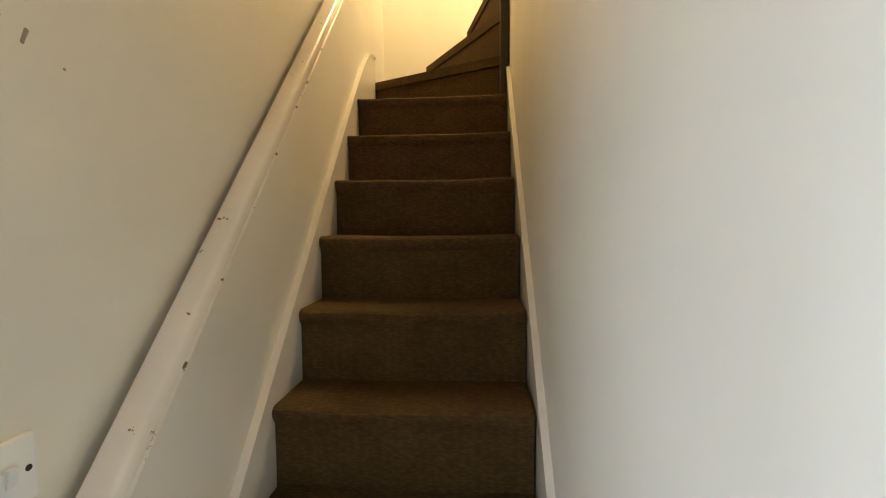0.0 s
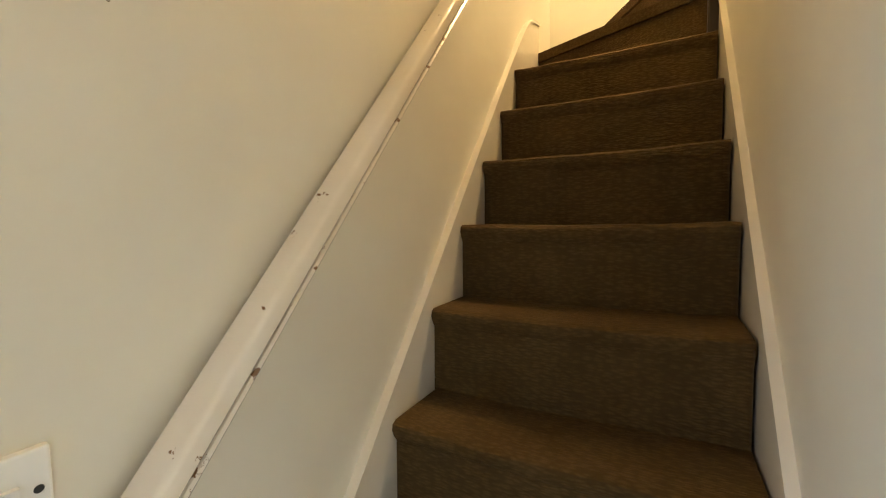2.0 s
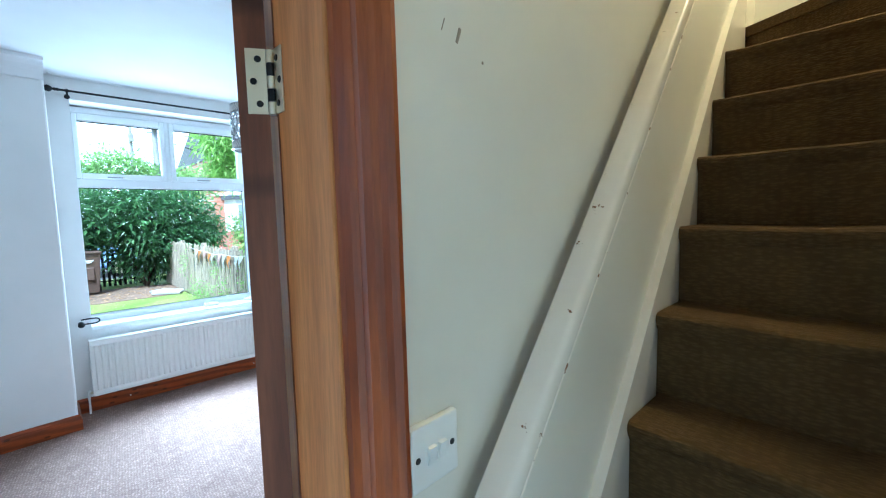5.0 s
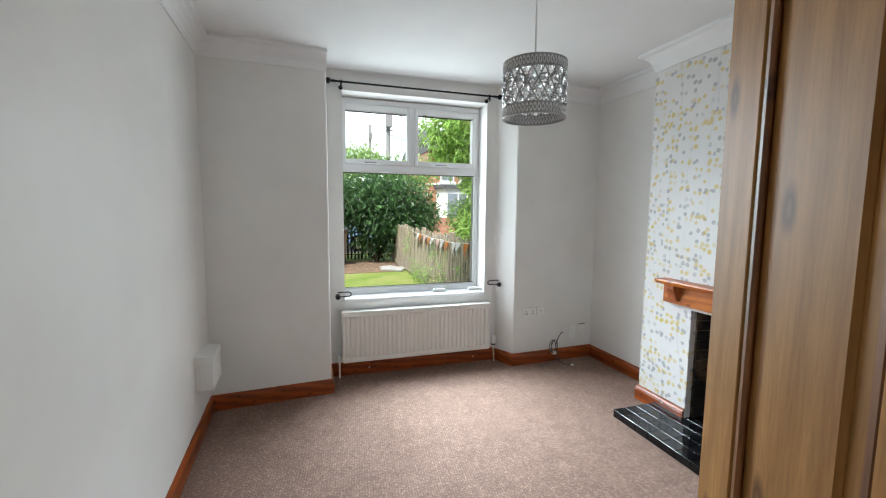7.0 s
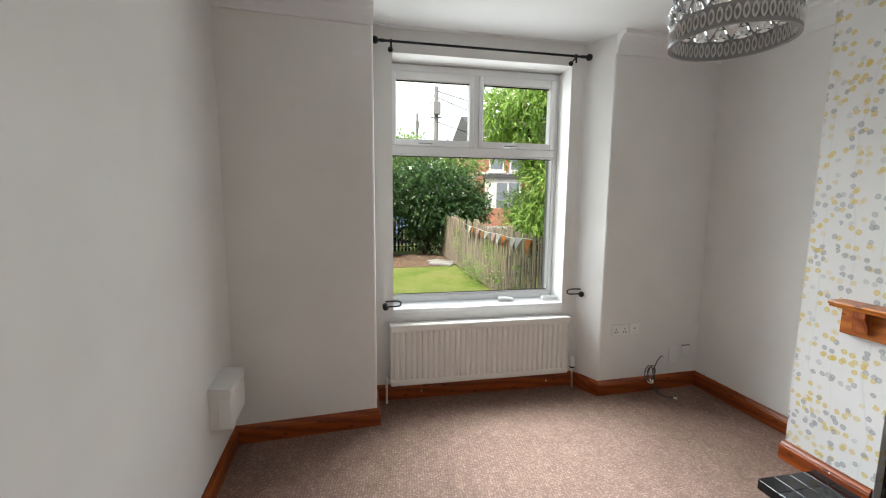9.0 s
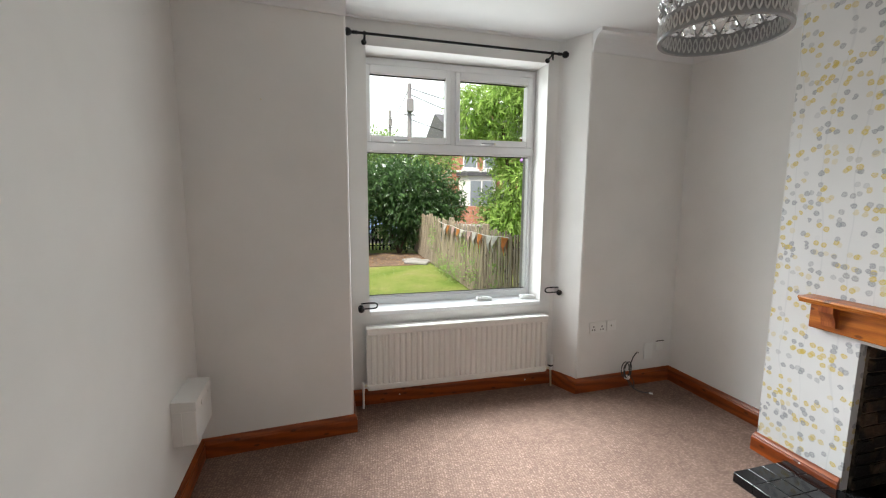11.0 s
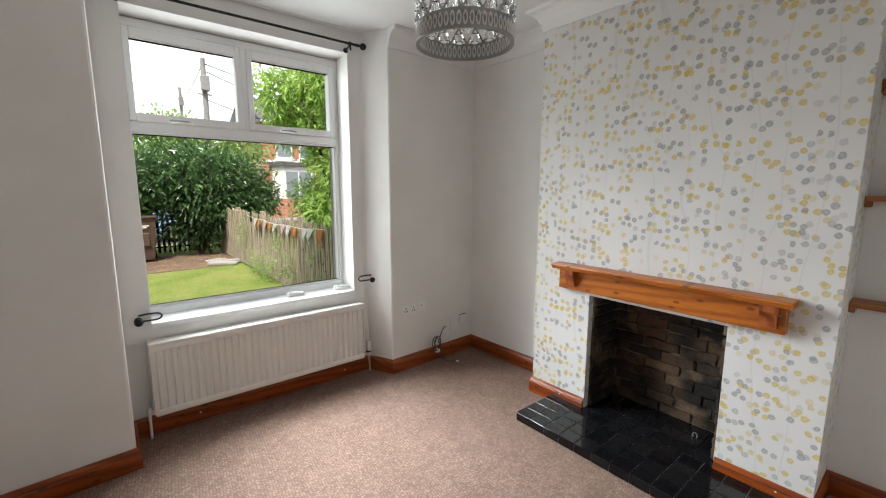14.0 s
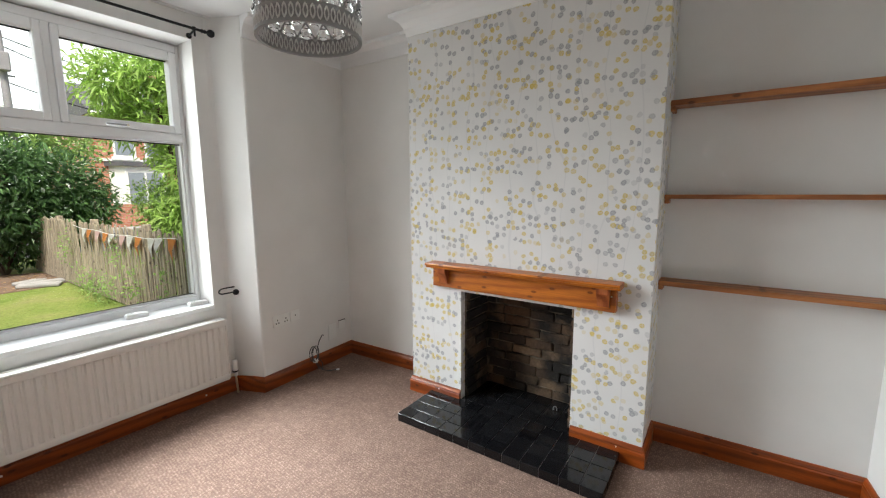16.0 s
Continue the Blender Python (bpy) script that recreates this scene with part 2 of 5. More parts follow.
def wallpaper():
    """White paper with printed grey and yellow seed heads on faint stems."""
    m = material("floral_wallpaper", (0.78, 0.79, 0.80), 0.5)
    c = mixed(m, ramp(m, fractal(m, place(m), 2.5, 4), (0.35, 0), (0.7, 1)), (0.70, 0.69, 0.68), (0.64, 0.63, 0.62))
    w = node(m, "ShaderNodeTexWave", Scale=2.2, Distortion=7.0, Detail=2.0, Detail_Scale=1.5)
    w.bands_direction = "Y"
    link(m, place(m, (1, 1, 0.35)), w.inputs["Vector"])
    c = mixed(m, ramp(m, w.outputs[0], (0.0, 0.32), (0.010, 0.0)), c, (0.50, 0.50, 0.51))
    flat = node(m, "ShaderNodeSeparateXYZ")
    link(m, place(m), flat.inputs[0])
    around = node(m, "ShaderNodeMath")
    link(m, flat.outputs["X"], around.inputs[0])
    link(m, flat.outputs["Y"], around.inputs[1])
    for size, shift, beside, keep_from in ((20.5, 0.0, 0.0, 0.66), (20.5, 0.0, 0.036, 0.90), (19.0, 3.7, 0.0, 0.68), (19.0, 3.7, -0.037, 0.91), (21.5, 8.3, 0.0, 0.78)):
        both = node(m, "ShaderNodeCombineXYZ")
        link(m, around.outputs[0], both.inputs["X"])
        link(m, flat.outputs["Z"], both.inputs["Y"])
        add = node(m, "ShaderNodeVectorMath")
        add.inputs[1].default_value = (shift + beside, shift * 1.7 + 0.2 * beside, 0)
        link(m, both.outputs[0], add.inputs[0])
        wob = node(m, "ShaderNodeTexNoise", Scale=38.0, Detail=3.0)
        link(m, add.outputs[0], wob.inputs["Vector"])
        v2 = node(m, "ShaderNodeVectorMath")
        v2.operation = "MULTIPLY_ADD"
        v2.inputs[1].default_value = (0.014, 0.014, 0.0)
        link(m, wob.outputs["Color"], v2.inputs[0])
        link(m, add.outputs[0], v2.inputs[2])
        vo = node(m, "ShaderNodeTexVoronoi", Scale=size, Randomness=0.9)
        vo.voronoi_dimensions = "2D"
        link(m, v2.outputs[0], vo.inputs["Vector"])
        sep = node(m, "ShaderNodeSeparateColor")
        link(m, vo.outputs["Color"], sep.inputs[0])
        spot = ramp(m, vo.outputs["Distance"], (0.23, 1), (0.325, 0))
        keep = ramp(m, sep.outputs[0], (keep_from, 0), (keep_from + 0.01, 1))
        ring = ramp(m, vo.outputs["Distance"], (0.0, 0.85), (0.1, 0.72), (0.2, 0.95), (0.3, 0.8))
        brush = ramp(m, fractal(m, add.outputs[0], 130, 4), (0.34, 0.6), (0.6, 1.0))
        strength = mixed(m, 1.0, mixed(m, 1.0, spot, keep, "MULTIPLY"), mixed(m, 1.0, ring, brush, "MULTIPLY"), "MULTIPLY")
        fade = ramp(m, sep.outputs[2], (0.0, 0.35), (0.5, 1.0))
        strength = mixed(m, 1.0, strength, fade, "MULTIPLY")
        ink = mixed(m, ramp(m, sep.outputs[1], (0.46, 0), (0.47, 1)), (0.28, 0.285, 0.305), (0.58, 0.43, 0.075))
        c = mixed(m, strength, c, ink)
    link(m, c, shader(m).inputs["Base Color"])
    bumped(m, fractal(m, place(m), 120, 3), 0.15, 0.001)
    return m

PAPER = wallpaper()

def tile_glaze():
    m = material("black_glazed_tile", (0.012, 0.012, 0.013), 0.08, 0, 0.35)
    info = node(m, "ShaderNodeObjectInfo")
    link(m, ramp(m, info.outputs["Random"], (0, (0.004, 0.004, 0.005)), (1, (0.011, 0.011, 0.012))), shader(m).inputs["Base Color"])
    v = place(m)
    link(m, ramp(m, fractal(m, v, 9, 4), (0.3, 0.04), (0.8, 0.16)), shader(m).inputs["Roughness"])
    bumped(m, fractal(m, v, 25, 3), 0.1, 0.002)
    return m

TILE = tile_glaze()
GROUT = material("pale_grout", (0.30, 0.29, 0.28), 0.9)

def soot_brick():
    m = material("sooty_brick", (0.2, 0.14, 0.1), 0.9)
    info = node(m, "ShaderNodeObjectInfo")
    base = ramp(m, info.outputs["Random"], (0, (0.04, 0.024, 0.014)), (0.35, (0.11, 0.062, 0.034)), (0.7, (0.20, 0.13, 0.078)), (1, (0.07, 0.04, 0.023)))
    v = place(m)
    tc = node(m, "ShaderNodeNewGeometry")
    n = node(m, "ShaderNodeTexNoise", Scale=3.6, Detail=6.0)
    link(m, tc.outputs["Position"], n.inputs["Vector"])
    soot = ramp(m, n.outputs[0], (0.41, 0), (0.56, 1))
    c = mixed(m, soot, base, (0.012, 0.009, 0.007))
    c = mixed(m, 0.5, c, mixed(m, 1.0, c, ramp(m, fractal(m, v, 60, 4), (0.3, 0.5), (0.7, 1.3)), "MULTIPLY"))
    link(m, c, shader(m).inputs["Base Color"])
    bumped(m, fractal(m, v, 38, 6, 0.65), 1.0, 0.012)
    return m

BRICK = soot_brick()
MORTAR = material("sooty_mortar", (0.1, 0.08, 0.06), 0.95)
link(MORTAR, ramp(MORTAR, fractal(MORTAR, place(MORTAR), 7, 5), (0.4, (0.02, 0.016, 0.012)), (0.62, (0.21, 0.165, 0.12))), shader(MORTAR).inputs["Base Color"])

# ---- the large structure ----
CEILING = 2.70
LEFT, BACK_L, BACK_R = 0.199, 0.462, 0.665     # room: left wall, back wall at its two ends
def left_wall(y):
    return LEFT + (3.957 - y) * 0.04
def right_wall(y):
    return 3.705 + (4.165 - y) * 0.028
SEAM = ((1.105, 0.80), (1.283, 3.75))
def hall_face(x):
    return 0.31 + (x - 1.28) * 0.035

solid("floor", box(-0.3, 0.4, -0.08, 4.2, 4.42, 0.0), CARPET, "beige ribbed loop-pile fitted carpet, slightly worn", "carpet", "structure")
solid("carpet_seam", prism([(SEAM[0][0] - 0.002, SEAM[0][1]), (SEAM[0][0] + 0.002, SEAM[0][1]), (SEAM[1][0] + 0.002, SEAM[1][1]), (SEAM[1][0] - 0.002, SEAM[1][1])], 0.0002, 0.0022), CARPET, "thin raised seam where two widths of carpet meet", "carpet seam", "structure")
solid("ceiling", box(-0.3, 0.461, CEILING, 4.2, 4.95, CEILING + 0.12), CEIL, "plain white painted plaster ceiling", "ceiling", "structure")
solid("wall_left", prism([(-0.1, 0.3), (left_wall(0.3), 0.3), (left_wall(4.70), 4.70), (-0.1, 4.70)], -0.08, CEILING), WALL, "white painted plaster wall of the living room", "wall", "structure")
wr = prism([(right_wall(0.3), 0.3), (4.1, 0.3), (4.1, 1.75), (right_wall(1.75), 1.75)], -0.08, CEILING)
prism([(3.88, 1.75), (4.1, 1.75), (4.1, 3.1), (3.88, 3.1)], -0.08, CEILING, wr)
prism([(right_wall(3.1), 3.1), (4.1, 3.1), (4.1, 4.95), (right_wall(4.95), 4.95)], -0.08, CEILING, wr)
solid("wall_right", wr, WALL, "white painted plaster party wall", "wall", "structure")
# front wall: two piers, breast below the window, lintel above it
WX0, WX1, WZ0, WZ1 = 1.210, 2.568, 0.70, 2.532
INNER, OUTER = 4.36, 4.70
solid("wall_front_pier_left", prism([(LEFT, 3.957), (1.058, 4.022), (1.068, 4.027), (1.072, 4.040), (1.070, INNER), (WX0, INNER), (WX0, OUTER), (left_wall(OUTER), OUTER)], -0.08, CEILING), WALL, "white painted projecting pier beside the window recess", "wall", "structure")
solid("wall_front_pier_right", prism([(WX1, INNER), (2.655, INNER), (2.684, INNER - 0.012), (2.700, INNER - 0.045), (2.780, 4.155), (2.785, 4.142), (2.797, 4.135), (right_wall(4.172), 4.172), (right_wall(4.70), OUTER), (WX1, OUTER)], -0.08, CEILING), WALL, "white painted projecting pier beside the window recess", "wall", "structure")
solid("wall_front_below", box(WX0, INNER, -0.08, WX1, OUTER, WZ0), WALL, "white painted wall under the window", "wall", "structure")
solid("wall_front_lintel", box(WX0, INNER, WZ1, WX1, OUTER, CEILING), WALL, "white painted wall over the window", "wall", "structure")
# back wall with the doorway
DX0, DX1, DZ = 0.455, 1.236, 2.0
wall_between = solid("wall_back_right", prism([(DX1 + 0.03, hall_face(1.235)), (4.1, hall_face(4.1)), (4.1, BACK_R + 0.02), (DX1 + 0.03, BACK_L)], -0.08, CEILING), [WALL, HALL], "white and cream painted wall between stair and living room", "wall", "structure")
for p in wall_between.data.polygons:
    p.material_index = 1 if p.normal.y < -0.5 else 0
solid("wall_back_left", prism([(-0.1, 0.29), (DX0 - 0.03, 0.30), (DX0 - 0.03, BACK_L), (-0.1, BACK_L)], -0.08, CEILING), WALL, "white painted wall beside the doorway", "wall", "structure")
solid("wall_back_lintel", box(DX0 - 0.03, 0.305, DZ + 0.03, DX1 + 0.03, BACK_L, CEILING), WALL, "white painted wall over the doorway", "wall", "structure")
# chimney breast with the fireplace opening
BX, BY0, BY1 = 3.45, 1.610, 3.212
OY0, OY1, OZ = 2.008, 2.780, 0.835
solid("chimney_breast", box(BX, OY1, 0, right_wall(BY1) + 0.05, BY1, CEILING), PAPER, "chimney breast papered in white with grey and yellow flowers", "chimney breast", "structure")
solid("chimney_breast_right", box(BX, BY0, 0, right_wall(BY0) + 0.05, OY0, CEILING), PAPER, "chimney breast papered in white with grey and yellow flowers", "chimney breast", "structure")
solid("chimney_breast_top", box(BX, OY0, OZ, 3.88, OY1, CEILING), PAPER, "chimney breast papered in white with grey and yellow flowers", "chimney breast", "structure")

# stairwell
RISER, GOING, FIRST = 0.2125, 0.1925, 1.171
HALL_R = -0.375
solid("hall_floor", box(-0.4, -0.475, -0.08, 3.9, 0.40, -0.002), CARPET, "beige carpet of the small hall", "carpet", "structure")
solid("wall_stair_right", box(-0.3, HALL_R - 0.1, -0.08, 2.98, HALL_R, 5.0), HALL, "cream painted wall beside the stairs", "wall", "structure")
solid("wall_stair_end", box(3.70, -1.9, -0.08, 3.9, 0.42, 5.0), HALL, "cream painted wall at the turn of the stairs", "wall", "structure")
hall_end = box(-0.4, -0.6, -0.08, -0.3, -0.34, 5.0)
box(-0.4, 0.26, -0.08, -0.3, 0.42, 5.0, 0, hall_end)
box(-0.4, -0.34, 2.25, -0.3, 0.26, 5.0, 0, hall_end)
solid("wall_hall_end", hall_end, HALL, "cream painted end wall of the hall", "wall", "structure")
solid("wall_stair_upper", prism([(-0.3, 0.30), (1.258, hall_face(1.258)), (4.1, hall_face(4.1)), (4.1, 0.459), (-0.3, 0.459)], CEILING, 5.0), HALL, "cream painted wall above the stairs", "wall", "structure")
solid("wall_landing", box(2.98, -1.9, -0.08, 3.7, -1.8, 5.0), HALL, "cream painted wall of the landing", "wall", "structure")
solid("wall_landing_side", box(2.88, -1.9, -0.08, 2.98, HALL_R - 0.1, 5.0), HALL, "cream painted wall of the landing", "wall", "structure")
solid("ceiling_stair", box(-0.4, -1.9, 5.0, 4.1, 0.46, 5.1), CEIL, "white painted ceiling above the stairs", "ceiling", "structure")

# ---- skirting and coving ----
SKIRT = [(0, 0), (0.019, 0), (0.019, 0.082), (0.015, 0.09), (0.017, 0.096), (0.010, 0.108), (0.006, 0.118), (0, 0.118)]
COVE = [(0, 2.562), (0.010, 2.562), (0.013, 2.580), (0.022, 2.612), (0.042, 2.645), (0.070, 2.668), (0.094, 2.676), (0.096, 2.699), (0, 2.699)]

def moulding(name, path, profile, mats, label, category, skip=()):
    """Mitred lengths of a moulding along a path with the room on its right hand."""
    pts = [Vector(p) for p in path]
    dirs = [(b - a).normalized() for a, b in zip(pts, pts[1:])]
    def section(i):
        near = dirs[max(i - 1, 0)], dirs[min(i, len(dirs) - 1)]
        n0, n1 = (Vector((d.y, -d.x)) for d in near)
        return (n0 + n1) / (1 + n0.dot(n1))
    for i, d in enumerate(dirs):
        if i in skip:
            continue
        own = bmesh.new()
        rings = []
        for j in (i, i + 1):
            off = section(j)
            rings.append([own.verts.new((*(pts[j] + off * o), z)) for o, z in profile])
        own.faces.new(rings[0])
        own.faces.new(rings[1])
        for k in range(len(profile)):
            q = (k + 1) % len(profile)
            own.faces.new((rings[0][k], rings[0][q], rings[1][q], rings[1][k]))
        solid(name, own, mats[0] if abs(d.x) > abs(d.y) else mats[1], label, category, "structure")

RW = right_wall
ROUND = [(DX0 - 0.085, BACK_L - 0.001), (left_wall(BACK_L), BACK_L), (LEFT, 3.957), (1.073, 4.022), (1.070, INNER), (2.688, INNER), (2.785, 4.134), (RW(4.172), 4.172), (RW(BY1), BY1), (BX, BY1), (BX, OY1 + 0.004)]
ROUND2 = [(BX, OY0 - 0.004), (BX, BY0), (RW(BY0), BY0), (RW(0.66), 0.662), (1.315, BACK_L + 0.006)]
for path in (ROUND, ROUND2):
    moulding("baseboard", path, SKIRT, (SKIRT_X, SKIRT_Y), "orange varnished pine skirting board with moulded top", "skirting board")
CPATH = [(0.36, 0.492), (left_wall(BACK_L), BACK_L), (LEFT, 3.957), (1.073, 4.022)]
CPATH2 = [(2.785, 4.134), (RW(4.172), 4.172), (RW(BY1), BY1), (BX, BY1), (BX, BY0), (RW(BY0), BY0), (RW(0.66), 0.662), (0.36, 0.492)]
for path in (CPATH, CPATH2):
    moulding("coving", path, COVE, (CEIL, CEIL), "white painted concave plaster coving", "coving")
solid("ceiling_bead", sweep([(1.10, 4.30, 2.702), (1.13, 4.335, 2.70), (1.2, 4.345, 2.70), (2.6, 4.345, 2.70), (2.73, 4.335, 2.70), (2.785, 4.27, 2.702)], 0.012, 8), CEIL, "thin white plaster bead above the window", "trim", "structure", smooth=True)

# ---- window ----
GY = 4.607
def window():
    w = thing("window_front", "white plastic window with two top sashes over one fixed pane", "window", "structure")
    f0, f1 = GY - 0.045, GY + 0.03
    L, Rr, B, T = WX0 + 0.003, WX1 + 0.002, 0.70, 2.525
    tr0, tr1, mx = 1.868, 1.927, 1.880
    part("jamb_frame", box(L, f0, B, 1.2125, f1, T, 0.004), UPVC, w)
    part("jamb_frame", box(2.547, f0, B, Rr, f1, T, 0.004), UPVC, w)
    part("head_frame", box(1.2127, f0 + 0.001, 2.475, 2.5468, f1, T, 0.003), UPVC, w)
    part("bottom_frame", box(1.2127, f0 - 0.004, B, 2.5468, f1, 0.75, 0.004), UPVC, w)
    part("transom", box(1.2127, f0 - 0.002, tr0, 2.5468, f1, tr1, 0.003), UPVC, w)
    part("mullion", box(mx - 0.018, f0 - 0.001, tr1 + 0.0005, mx + 0.018, f1 - 0.002, 2.4748, 0.003), UPVC, w)
    part("pane", box(1.211, GY - 0.003, 0.748, 2.549, GY + 0.003, 1.870), PANE, w, "clear glass pane").visible_shadow = False
    bead = box(1.2125, GY - 0.024, 0.75, 2.547, GY - 0.004, 0.762)
    box(1.2125, GY - 0.024, 1.856, 2.547, GY - 0.004, 1.868, 0, bead)
    box(1.2125, GY - 0.024, 0.762, 1.224, GY - 0.004, 1.856, 0, bead)
    box(2.536, GY - 0.024, 0.762, 2.547, GY - 0.004, 1.856, 0, bead)
    part("glazing_bead", bead, UPVC, w)
    gasket = box(1.224, GY - 0.014, 1.850, 2.536, GY - 0.004, 1.856)
    box(1.224, GY - 0.014, 0.762, 2.536, GY - 0.004, 0.766, 0, gasket)
    part("gasket", gasket, BLACK, w, "thin black rubber gasket")
    for x0, x1, wl, wr_ in ((1.215, mx - 0.020, 0.038, 0.036), (mx + 0.020, 2.544, 0.036, 0.048)):
        s = part("sash", box(x0, f0 - 0.012, tr1 + 0.002, x0 + wl, f1 - 0.01, 2.472, 0.006), UPVC, w)
        part("sash_rail", box(x0 + wl + 0.0002, f0 - 0.0115, tr1 + 0.002, x1 - wr_ - 0.0002, f1 - 0.01, tr1 + 0.05, 0.004), UPVC, s)
        part("sash_rail", box(x0 + wl + 0.0002, f0 - 0.0115, 2.415, x1 - wr_ - 0.0002, f1 - 0.01, 2.472, 0.004), UPVC, s)
        part("sash_stile", box(x1 - wr_, f0 - 0.012, tr1 + 0.002, x1, f1 - 0.01, 2.472, 0.006), UPVC, s)
        p = part("pane", box(x0 + wl - 0.005, GY - 0.003, tr1 + 0.045, x1 - wr_ + 0.005, GY + 0.003, 2.42), PANE, s, "clear glass pane")
        p.visible_shadow = False
        g = box(x0 + wl, GY - 0.016, 2.408, x1 - wr_, GY - 0.004, 2.415)
        part("gasket", g, BLACK, s, "thin black rubber gasket")
        hx = (x0 + x1) / 2 - 0.02
        h = part("window_handle", box(hx - 0.03, f0 - 0.028, tr1 + 0.006, hx + 0.03, f0 - 0.012, tr1 + 0.028, 0.004), UPVC, s)
        # the lever's grey stands in for the shade on it
        part("lever", box(hx - 0.10, f0 - 0.044, tr1 + 0.010, hx + 0.018, f0 - 0.028, tr1 + 0.024, 0.005, segments=2), SILVER, h, "lever with shadow grey put into its colour")
        part("lock_button", lathe([(0.007, 0), (0.007, 0.004)], 10, pose(hx + 0.01, f0 - 0.044, tr1 + 0.017, 90)), STEEL, h)
    return w
window()
solid("window_sill", box(WX0 + 0.001, INNER - 0.012, 0.672, WX1 - 0.001, GY - 0.044, 0.704, 0.006, segments=2), UPVC, "white painted window sill board", "window sill", "structure")
for x, y, rz in ((2.13, 4.475, -6), (2.50, 4.455, -4)):
    b = thing("sensor_box", "small white plastic box lying on the window sill", "box", group="boxes on the sill", at=(x, y, 0.704), rz=rz)
    part("case", box(-0.062, -0.027, 0, 0.062, 0.027, 0.026, 0.006, segments=2), PLASTIC, b)
    part("lid", box(-0.055, -0.022, 0.026, 0.03, 0.022, 0.03, 0.002), PLASTIC, b)
    part("label_strip", box(-0.05, -0.006, 0.03, -0.015, 0.006, 0.031), material("grey_print", (0.3, 0.3, 0.3), 0.6), b)

# ---- curtain pole and tiebacks ----
pole = thing("curtain_pole", "thin black metal curtain pole with ball finials", "curtain pole", at=(0, 0, 0))
PY, PZ = 4.285, 2.578
part("pole", rod((1.155, PY, PZ), (2.60, PY, PZ), 0.0085), BLACK, pole, smooth=True)
for x, s in ((1.155, -1), (2.60, 1)):
    f = lathe([(0.009, 0), (0.014, 0.006), (0.009, 0.014), (0.013, 0.024), (0.008, 0.034), (0.012, 0.04), (0.02, 0.046), (0.025, 0.058), (0.025, 0.066), (0.019, 0.08), (0.006, 0.087)], 16, pose(x, PY, PZ, 0, 90 * s, 0))
    part("finial", f, BLACK, pole, smooth=True)
    bx = x - 0.045 * s
    b = rod((bx, PY, PZ - 0.012), (bx, INNER, PZ - 0.03), 0.006)
    rod((bx, INNER - 0.006, PZ - 0.03), (bx, INNER, PZ - 0.03), 0.018, 0.018, 14, b)
    box(bx - 0.006, PY - 0.012, PZ - 0.05, bx + 0.006, PY - 0.004, PZ + 0.006, 0.002, b)
    lathe([(0.013, -0.008), (0.015, 0), (0.013, 0.008)], 14, pose(bx, PY, PZ, 0, 90, 0), b)
    part("bracket", b, BLACK, pole, smooth=True)

def tieback(x, z, s):
    t = thing("curtain_tieback", "black metal curtain tieback hook with ball end", "curtain tieback", group="curtain tiebacks", at=(x, INNER, z))
    a = rod((0, 0, 0), (0, -0.055, 0.004), 0.006)
    lathe([(0.02, 0), (0.02, 0.004), (0.012, 0.008)], 16, pose(0, 0, 0, 90), a)
    part("stem", a, BLACK, t, smooth=True)
    part("ball", lathe([(0.004, -0.022), (0.016, -0.017), (0.0225, -0.004), (0.0225, 0.006), (0.014, 0.018), (0.004, 0.022)], 16, pose(0, -0.068, 0.004, 90)), BLACK, t, smooth=True)
    pts = [(0, -0.05, 0.004)] + [(s * 0.035 * k, -0.05, 0.004) for k in (1, 2)] + [(s * (0.085 + 0.03 * math.sin(a)), -0.05, 0.024 - 0.02 * math.cos(a)) for a in [i * math.pi / 8 for i in range(9)]] + [(s * 0.04, -0.05, 0.045), (s * 0.0, -0.05, 0.042)]
    part("hook_arm", sweep(pts, 0.0055, 8), BLACK, t, smooth=True)
tieback(1.148, 0.735, 1)
tieback(2.70, 0.775, -1)

